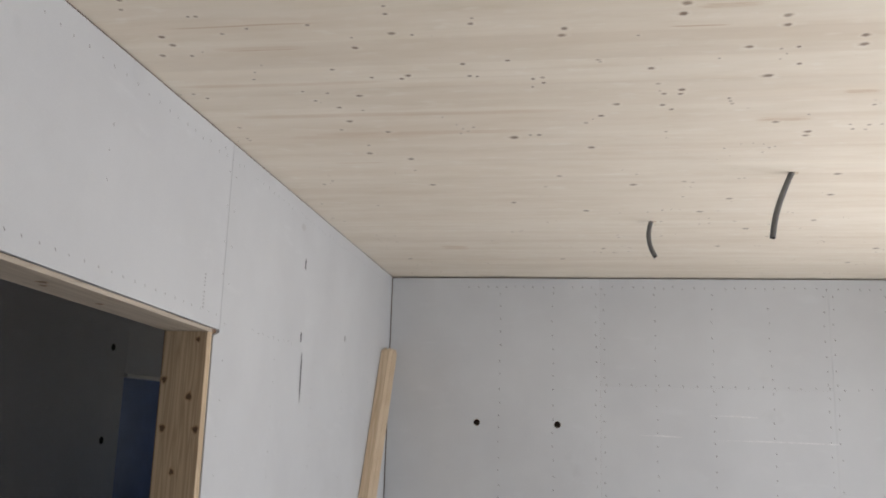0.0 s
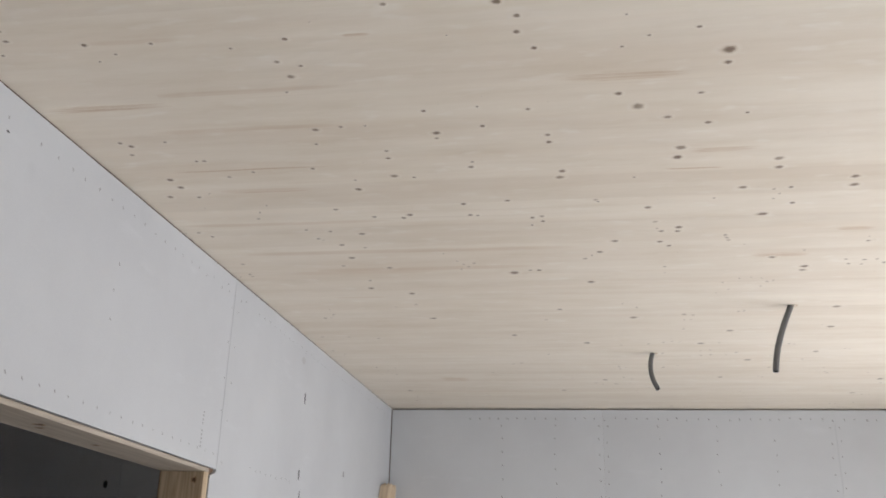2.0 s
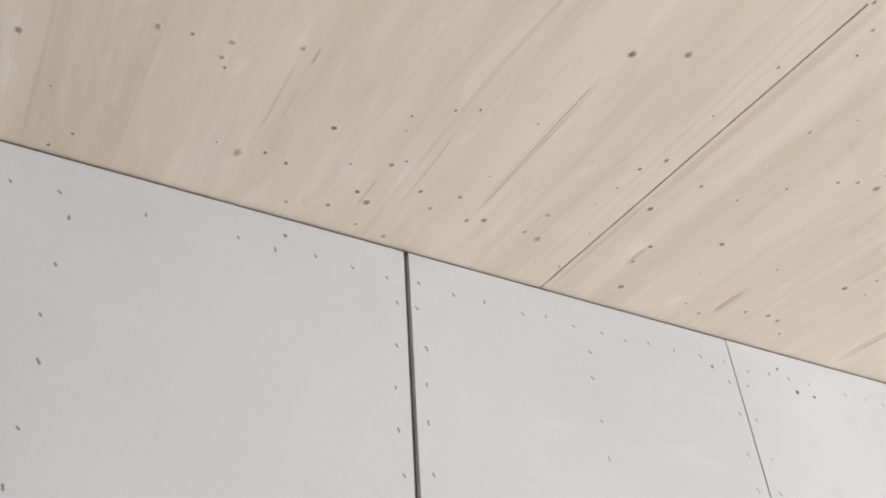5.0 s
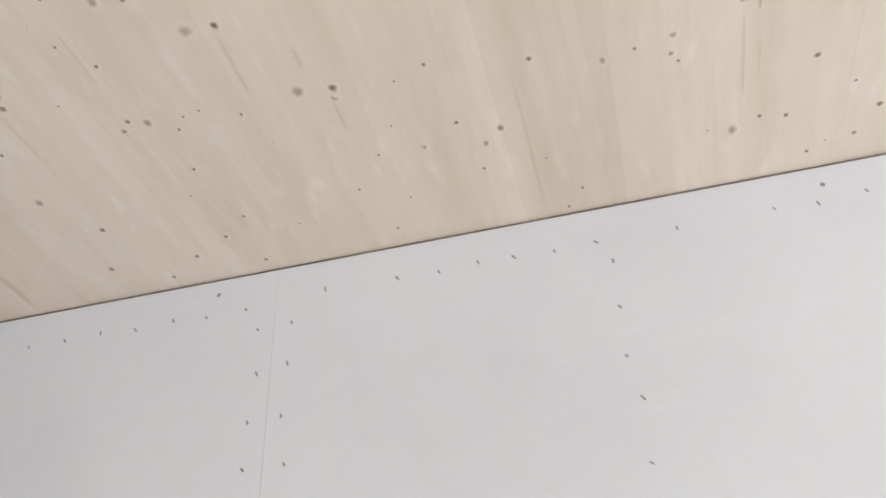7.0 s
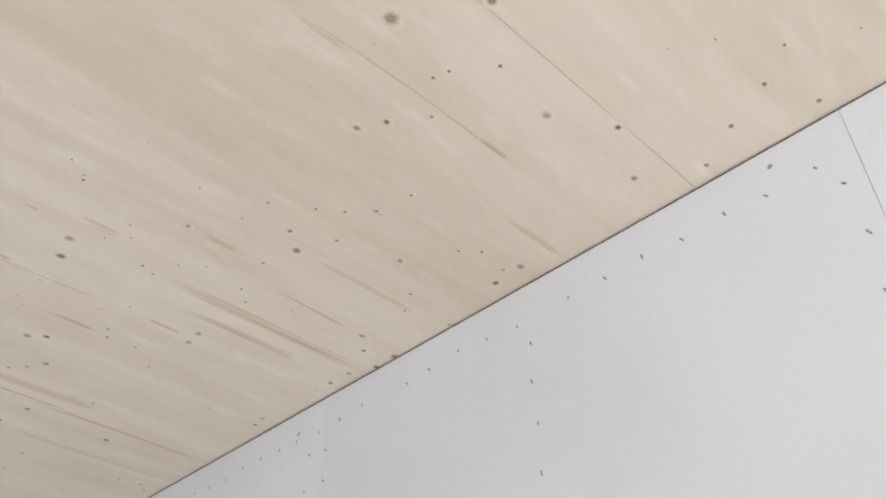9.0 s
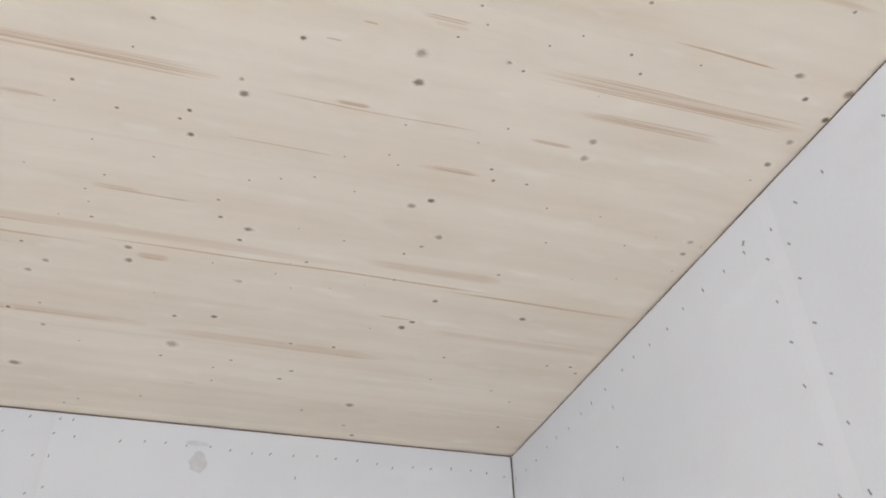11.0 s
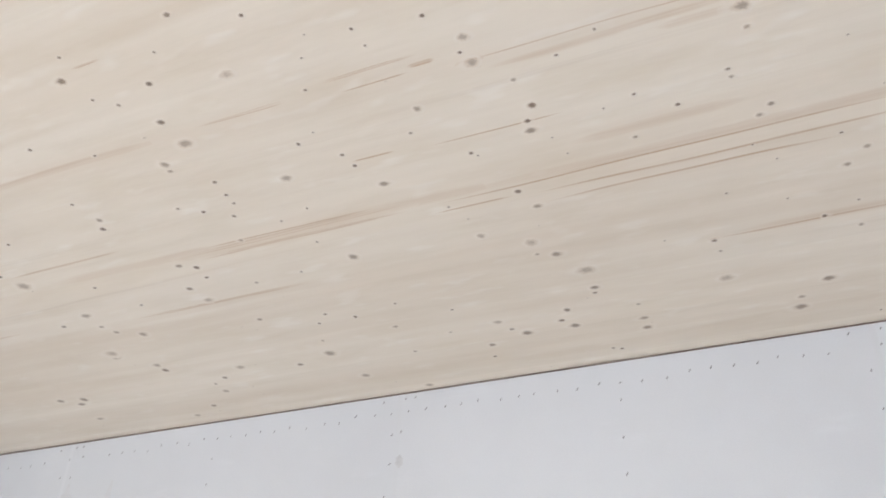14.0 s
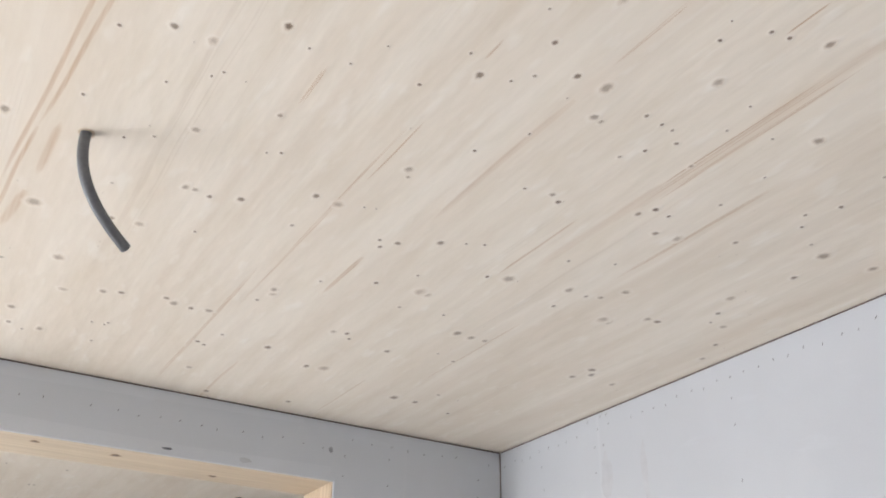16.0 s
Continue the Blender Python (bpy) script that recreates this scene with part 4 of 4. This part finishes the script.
# ---- east wall with the wide opening ----
wall_east = solid("wall_east", STUD, [
    (E + BOARD, EAST_BACK, S - 0.2, BAY[0] - 0.04, 0, H - 0.002),
    (E + BOARD, EAST_BACK, BAY[0] - 0.04, BAY[1] + 0.04, BAY[2] + 0.04, H - 0.002),
    (E + BOARD, EAST_BACK, BAY[1] + 0.04, N + 0.2, 0, H - 0.002)])
tagged(wall_east, "grey gypsum fibre board wall above a wide opening", "wall", kind="structure")
board(wall_east, "x", E, -1, S + 0.004, -1.9355, 0.012, H - 0.006)
board(wall_east, "x", E, -1, -1.9345, 0.6, BAY[2], H - 0.006)
board(wall_east, "x", E, -1, 0.603, BAY[1], BAY[2], H - 0.006)
board(wall_east, "x", E, -1, BAY[1] + 0.003, N - 0.006, 0.012, H - 0.006)
m = Marks("x", E, -1, 14)
m.row(-1.88, 4.5, H - 0.10)
m.row(-2.6, -1.98, H - 0.06)
m.column(-1.97, 0.1, H - 0.12)
m.column(-2.15, 0.1, H - 0.12)
m.column(-2.55, 0.1, H - 0.12)
m.done(wall_east)
bay_frame = timber("doorway_2", TIMBER_CREAM, (E + BOARD + 0.001, EAST_BACK + 0.004, BAY[0] - 0.04, BAY[1] + 0.04, BAY[2] + 0.002, BAY[2] + 0.038),
                   knots=[("z", BAY[2] + 0.001, *k) for k in BAY_KNOTS])
tagged(bay_frame, "raw spruce lintel and posts lining a wide opening", "doorway", kind="structure")
for y in (BAY[0] - 0.04, BAY[1]):
    timber("jamb", TIMBER_PALE, (E + BOARD + 0.001, EAST_BACK + 0.004, y, y + 0.04, 0, BAY[2] + 0.001), bay_frame)

# added dark strip that paints the shade in the slit between boards and ceiling
solid("shade_strip", SLIT_SHADE, [(W - BOARD, W - 0.0015, S + 0.002, N - 0.002, H - 0.0062, H - 0.0008)], wall_west, "dark brown strip painted as the shade in the slit")
solid("shade_strip", SLIT_SHADE, [(W + 0.002, E - 0.002, S - BOARD, S - 0.0015, H - 0.0062, H - 0.0008)], wall_south, "dark brown strip painted as the shade in the slit")
solid("shade_strip", SLIT_SHADE, [(E + 0.0015, E + BOARD, S + 0.002, N - 0.002, H - 0.0072, H - 0.0008)], wall_east, "dark brown strip painted as the shade in the slit")

# ---- the room beyond the wide opening, open to the north ----
# unseen walls, added to keep sunlit bounce off the ceiling beyond
wall_side_room = solid("wall_side_room", GYPSUM, [(EAST_BACK + 2.3, EAST_BACK + 2.42, S - 0.25, 1.1, 0, H - 0.002), (EAST_BACK, EAST_BACK + 2.3, S - 0.25, S - 0.13, 0, H - 0.002)])
tagged(wall_side_room, "unseen plain wall added to dim the adjoining space", "wall", kind="structure")

# ---- the space behind the doorway ----
X2 = -2.80
wall_passage = solid("wall_passage", STUD, [(X2 - 0.2, X2 - BOARD, S - 0.2, 5.83, 0, H - 0.002), (X2 - 0.2, X2 - BOARD, 5.83, 7.1, 2.0, H - 0.002)])
tagged(wall_passage, "shaded gypsum board wall with round box holes", "wall", kind="structure")
board(wall_passage, "x", X2, 1, -1.0, 5.811, 0.012, TOP)
board(wall_passage, "x", X2, 1, 5.817, 7.0, 1.995, TOP)
m = Marks("x", X2, 1, 15)
m.column(5.78, 0.2, 2.0)
m.done(wall_passage)
# unseen ends; the north one has an opening added to light the passage
passage_ends = solid("wall_passage_end", GYPSUM, [(X2, WEST_BACK, 7.0, 7.1, 2.35, H - 0.002), (X2, -2.35, 7.0, 7.1, 0, 2.35), (-1.55, WEST_BACK, 7.0, 7.1, 0, 2.35), (-2.35, -2.15, 7.0, 7.1, 0, 2.35), (-2.15, -1.55, 7.0, 7.1, 0, 1.1), (X2, WEST_BACK, -1.1, -1.0, 0, H - 0.002)])
tagged(passage_ends, "unseen end walls of the passage with an added light opening", "wall", kind="structure")
wall_back_skin = solid("wall_passage_lining", GYPSUM, [(WEST_BACK - BOARD, WEST_BACK - 0.002, -1.0, DOOR[0] - 0.05, 0, TOP), (WEST_BACK - BOARD, WEST_BACK - 0.002, DOOR[1] + 0.05, 7.0, 0, TOP), (WEST_BACK - BOARD, WEST_BACK - 0.002, DOOR[0] - 0.05, DOOR[1] + 0.05, DOOR[2] + 0.045, TOP)])
tagged(wall_back_skin, "gypsum board lining on the passage side", "wall", kind="structure")
panel = solid("door_1", BLUE, [(X2 - 0.07, X2 - 0.03, 5.835, 6.75, 0.01, 1.975)], bevel=0.003)
tagged(panel, "door leaf wrapped in blue protective film", "door", kind="structure")
part("door_head", (lambda bm: (box(bm, X2 - 0.1, X2 + 0.02, 5.82, 6.9, 1.970, 1.994), bm)[1])(bmesh.new()), WHITE, panel, "thin white edge over the leaf", bevel=0.002)
def wall_box(place, turn, radius, label):
    """A round box let into a board: a thin rim and a flat cup, its hollow's shade put in as black."""
    thing = tagged(new("wall_box"), label, "wall box", "wall boxes")
    thing.matrix_world = Matrix.Translation(place) @ turn
    for name, mat, rows in (("rim", RUBBER, ((0.86, 0.0), (0.92, 0.0022), (1.0, 0.0022), (1.05, 0.0))),
                            ("cup", HOLLOW_SHADE, ((0.86, 0.0012), (0.80, 0.0008), (0.5, 0.0006), (0.1, 0.0005)))):
        bm = bmesh.new()
        loops = [[bm.verts.new((radius * share * math.cos(k * math.pi / 12), radius * share * math.sin(k * math.pi / 12), z)) for k in range(24)] for share, z in rows]
        for lo, hi in zip(loops, loops[1:]):
            for k in range(24):
                bm.faces.new([lo[k], lo[(k + 1) % 24], hi[(k + 1) % 24], hi[k]])
        if name == "cup":
            bm.faces.new(loops[-1])
        part(name, bm, mat, thing)


FACING_EAST = Matrix.Rotation(math.pi / 2, 4, "Y")
FACING_NORTH = Matrix.Rotation(-math.pi / 2, 4, "X")
for z, y in ((2.151, 5.638), (1.568, 5.609)):
    wall_box((X2, y, z), FACING_EAST, 0.024, "round black electrical box set in the wall")
wall_box((-1.2, S, 2.597), FACING_NORTH, 0.024, "black cable grommet high up in the wall corner")


# ---- things ----
def tube(name, points, radius, bore, mat, label):
    """A cut piece of bent conduit that hangs out of the ceiling, with an open end."""
    thing = tagged(new(name), label, "conduit", "conduits in the ceiling")
    thing.location = (points[0][0], points[0][1], H)
    bm = bmesh.new()
    pts = [Vector(p) - thing.location for p in points]
    curve = []
    for k in range(25):
        t = k / 24
        a, b, c, d = pts
        curve.append((1 - t) ** 3 * a + 3 * t * (1 - t) ** 2 * b + 3 * t * t * (1 - t) * c + t ** 3 * d)
    def ring(p, way, r):
        side = way.cross(Vector((0.3, 0.9, 0.2))).normalized()
        up = way.cross(side).normalized()
        return [bm.verts.new(p + r * (math.cos(2 * math.pi * k / 16) * side + math.sin(2 * math.pi * k / 16) * up)) for k in range(16)]
    def sleeve(loops, close):
        for a, b in zip(loops, loops[1:]):
            for k in range(16):
                bm.faces.new([a[k], a[(k + 1) % 16], b[(k + 1) % 16], b[k]]).smooth = True
        if close:
            bm.faces.new(loops[-1])
    loops = []
    for k, p in enumerate(curve):
        way = (curve[min(k + 1, 24)] - curve[max(k - 1, 0)]).normalized()
        loops.append(ring(p, way, radius))
    way = (curve[24] - curve[23]).normalized()
    sleeve(loops + [ring(curve[24], way, bore)], False)
    part("pipe", bm, mat, thing)
    bm = bmesh.new()
    sleeve([ring(curve[24] - way * 0.0005, way, bore), ring(curve[24] - way * 0.03, way, bore)], True)
    part("bore", bm, HOLLOW_SHADE, thing, "inside of the cut end, coloured black for its shade")
    # torn wood round the drilled hole
    bm = bmesh.new()
    rng = random.Random(int(points[0][0] * 1000))
    rims = []
    for share, z in ((1.0, -0.001), (1.25, -0.0025), (1.55, -0.0004)):
        rims.append([bm.verts.new((radius * share * rng.uniform(0.93, 1.1) * math.cos(k * math.pi / 8), radius * share * rng.uniform(0.93, 1.1) * math.sin(k * math.pi / 8), z)) for k in range(16)])
    sleeve(rims, False)
    part("splintered_rim", bm, TIMBER_PALE, thing, "pale torn wood round the hole")
    return thing


tube("conduit", [(0.535, 5.087, H + 0.02), (0.50, 5.06, 2.77), (0.50, 5.02, 2.69), (0.538, 5.0, 2.621)], 0.0125, 0.0095, RUBBER,
     "short dark grey plastic conduit curving out of the ceiling")
tube("conduit", [(1.045, 4.19, H + 0.02), (0.99, 4.16, 2.74), (0.94, 4.12, 2.64), (0.925, 4.10, 2.525)], 0.0125, 0.0095, RUBBER,
     "longer dark grey plastic conduit hanging from the ceiling")
tube("conduit", [(1.694, -0.769, H + 0.02), (1.682, -0.760, 2.745), (1.702, -0.80, 2.69), (1.768, -0.894, 2.65)], 0.0105, 0.0083, RUBBER,
     "dark grey plastic conduit curving down with an open end")
tube("conduit", [(4.36, -2.037, H + 0.02), (4.35, -2.037, 2.79), (4.33, -2.052, 2.75), (4.30, -2.067, 2.71)], 0.012, 0.009, RUBBER,
     "dark plastic conduit in the ceiling beyond the opening")


def leaning_timber(bottom, top, wide, thick, turn, label):
    """A sawn board with a notched top end, leaning."""
    bm = bmesh.new()
    a, b = Vector(bottom), Vector(top)
    length = (b - a).length
    outline = [(-wide / 2, 0), (wide / 2, 0), (wide / 2, length - 0.012), (wide * 0.28, length), (wide * 0.08, length - 0.016),
               (-wide * 0.14, length - 0.002), (-wide * 0.34, length - 0.014), (-wide / 2, length - 0.004)]
    for x, z in outline:
        bm.verts.new((x, -thick / 2, z))
    bm.verts.ensure_lookup_table()
    f = bm.faces.new(bm.verts[:])
    moved = bmesh.ops.extrude_face_region(bm, geom=[f])
    bmesh.ops.translate(bm, vec=(0, thick, 0), verts=[v for v in moved["geom"] if isinstance(v, bmesh.types.BMVert)])
    ob = finish("timber_board", bm, TIMBER_PALE, bevel=0.002)
    way = (b - a).normalized()
    ob.matrix_world = Matrix.Translation(a) @ way.to_track_quat("Z", "Y").to_matrix().to_4x4() @ Matrix.Rotation(radians(turn), 4, "Z")
    return tagged(ob, label, "board", "boards leaning in the corner")


for k in range(9):
    y = 6.593 + 0.0295 * k
    leaning_timber((-1.2215 + 0.002 * (k % 3), y - 1.13, 0.02), (-1.2215 + 0.0015 * ((k * 2) % 3), y, 2.243 + 0.006 * ((k * 5) % 4)), 0.062, 0.0283, 0,
                   "sawn spruce board stacked upright, leaning in the corner")


# ---- marks on the walls ----
FAINT = make_plain("faint_smudge", (0.545, 0.545, 0.56), 0.8, 20, 0.06)
CHALK = make_plain("chalky_smear", (0.66, 0.66, 0.675), 0.9, 30, 0.1)
def dab(name, wall, axis, at, shape, mat, label):
    bm = bmesh.new()
    vs = [bm.verts.new((at, p, q) if axis == "x" else (p, at, q)) for p, q in shape]
    bm.faces.new(vs)
    return part(name, bm, mat, wall, label)


def blot(cu, cz, ru, rz, seed, n=18):
    r = random.Random(seed)
    return [(cu + ru * math.cos(2 * math.pi * k / n) * r.uniform(0.75, 1.15), cz + rz * math.sin(2 * math.pi * k / n) * r.uniform(0.75, 1.15)) for k in range(n)]


dab("scuff", wall_west, "x", W + 0.001, blot(4.69, 2.518, 0.012, 0.035, 1), SCUFF, "short dark scuff")
dab("scuff", wall_west, "x", W + 0.001, blot(4.685, 2.14, 0.012, 0.03, 2), SCUFF, "short dark scuff")
dab("scuff", wall_west, "x", W + 0.001, blot(4.715, 1.95, 0.012, 0.13, 3), SCUFF, "long dark scuff")
dab("scuff", wall_west, "x", W + 0.001, blot(5.55, 2.22, 0.016, 0.022, 4), PRINT, "small grey scuff")
dab("smudge", wall_west, "x", W + 0.001, blot(4.62, 2.70, 0.035, 0.02, 5), PLASTER, "pale grey smudge")
dab("smudge", wall_south, "y", S + 0.001, blot(-0.395, 2.728, 0.022, 0.03, 6), PLASTER, "grey filler smudge")
dab("smudge", wall_south, "y", S + 0.001, blot(-0.385, 2.778, 0.03, 0.008, 7), PLASTER, "grey filler smudge")
dab("chip", wall_south, "y", S + 0.001, [(-0.385, 2.626), (-0.417, 2.622), (-0.419, 2.59), (-0.414, 2.59), (-0.411, 2.614), (-0.39, 2.620)], SCUFF, "dark torn edge of a chip")
dab("chip", wall_south, "y", S + 0.001, blot(-0.362, 2.620, 0.005, 0.006, 8, 10), SCUFF, "small dark chip")
for k in range(9):
    z = 2.26 - k * 0.014 - (0.012 if k > 3 else 0)
    dab("print_bar", wall_west, "x", W + 0.001, [(3.475, z), (3.484, z), (3.484, z - 0.007), (3.475, z - 0.007)], PRINT, "faint grey printed bar")
for a, c, z in ((1.10, 1.93, 1.672), (0.58, 0.88, 1.69), (1.06, 1.40, 1.84)):
    dab("smear", wall_north, "y", N - 0.001, [(a, z), ((a + c) / 2, z + 0.006), (c, z), (c, z - 0.008), ((a + c) / 2, z - 0.004)], CHALK, "thin pale wiped smear")
dab("smudge", wall_east, "x", E - 0.001, blot(-1.60, 2.636, 0.022, 0.010, 21), PLASTER, "grey smudge over the opening")
dab("chip", wall_east, "x", E - 0.001, blot(-1.336, 2.634, 0.016, 0.004, 22), SCUFF, "dark nick over the opening")
dab("scuff", wall_east, "x", E - 0.001, blot(-1.913, 2.722, 0.008, 0.012, 23), PRINT, "small grey scuff")
dab("pencil_line", wall_west, "x", W + 0.001, [(2.137, 2.358), (2.073, 2.305), (2.001, 2.268), (2.001, 2.265), (2.075, 2.301), (2.140, 2.355)], PLASTER, "faint curved pencil line")
dab("smudge", wall_west, "x", W + 0.001, blot(1.717, 2.287, 0.012, 0.012, 31), PLASTER, "small grey thumb smudge")
dab("smudge", wall_west, "x", W + 0.001, blot(1.70, 2.255, 0.02, 0.008, 32), PLASTER, "small grey thumb smudge")
dab("smudge", wall_west, "x", W + 0.001, blot(1.945, 2.206, 0.014, 0.018, 33), PLASTER, "small grey smudge")
dab("chip", wall_west, "x", W + 0.001, blot(2.085, 2.724, 0.006, 0.006, 34, 9), SCUFF, "small dark nick")
dab("chip", wall_west, "x", W + 0.001, blot(2.146, 2.722, 0.007, 0.003, 35, 9), SCUFF, "small dark nick")
dab("chip", wall_west, "x", W + 0.001, blot(2.035, 2.778, 0.004, 0.004, 36, 9), SCUFF, "small dark nick")
dab("scuff", wall_west, "x", W + 0.001, blot(1.72, 2.385, 0.02, 0.003, 37), PRINT, "thin grey scuff")
dab("smudge", wall_south, "y", S + 0.001, blot(2.22, 2.58, 0.016, 0.10, 38), FAINT, "faint upright wiped smudge")
dab("smudge", wall_south, "y", S + 0.001, blot(2.40, 2.60, 0.03, 0.08, 39), FAINT, "faint upright wiped smudge")
dab("smudge", wall_south, "y", S + 0.001, blot(1.19, 2.628, 0.012, 0.018, 40), PLASTER, "grey filler smudge on the joint")

# ---- filled joints ----
FILLER = make_gypsum("joint_filler", (0.608, 0.617, 0.635), (0.558, 0.566, 0.584))


def filled_joint(wall, axis, at, u, z0, z1, wide, seed):
    """A wavy-edged smear of filler drawn down over a board joint."""
    r = random.Random(seed)
    n = 24
    def edge(side):
        drift = r.uniform(0.8, 1.1)
        out = []
        for k in range(n + 1):
            drift = min(1.3, max(0.6, drift + r.uniform(-0.15, 0.15)))
            out.append((u + side * wide / 2 * drift, z0 + (z1 - z0) * k / n))
        return out
    bm = bmesh.new()
    rows = [[bm.verts.new((at, p, q) if axis == "x" else (p, at, q)) for p, q in line] for line in (edge(-1), edge(1))]
    for k in range(n):
        bm.faces.new([rows[0][k], rows[0][k + 1], rows[1][k + 1], rows[1][k]])
    part("joint_filler", bm, FILLER, wall, "pale smear of joint filler")


filled_joint(wall_west, "x", W + 0.0006, -1.430, 0.02, TOP - 0.004, 0.03, 51)
for k, u in enumerate((-0.03, 1.20, 2.43)):
    filled_joint(wall_south, "y", S + 0.0006, u, 0.02, TOP - 0.004, 0.016, 52 + k)
filled_joint(wall_east, "x", E - 0.0006, -1.935, BAY[2] + 0.02, H - 0.012, 0.05, 56)
filled_joint(wall_east, "x", E - 0.0006, -2.22, 0.02, H - 0.012, 0.012, 57)
dab("edge_filler", wall_east, "x", E - 0.0005, [(-1.93, BAY[2] + 0.001), (1.2, BAY[2] + 0.001), (1.2, BAY[2] + 0.05), (0.3, BAY[2] + 0.04), (-0.6, BAY[2] + 0.055), (-1.4, BAY[2] + 0.04), (-1.93, BAY[2] + 0.05)], FILLER, "pale filler drawn along the board edge")
dab("edge_filler", wall_east, "x", E - 0.0005, [(-1.8, H - 0.012), (1.2, H - 0.012), (1.2, H - 0.05), (-0.4, H - 0.06), (-1.8, H - 0.03)], FILLER, "pale filler drawn along the board edge")
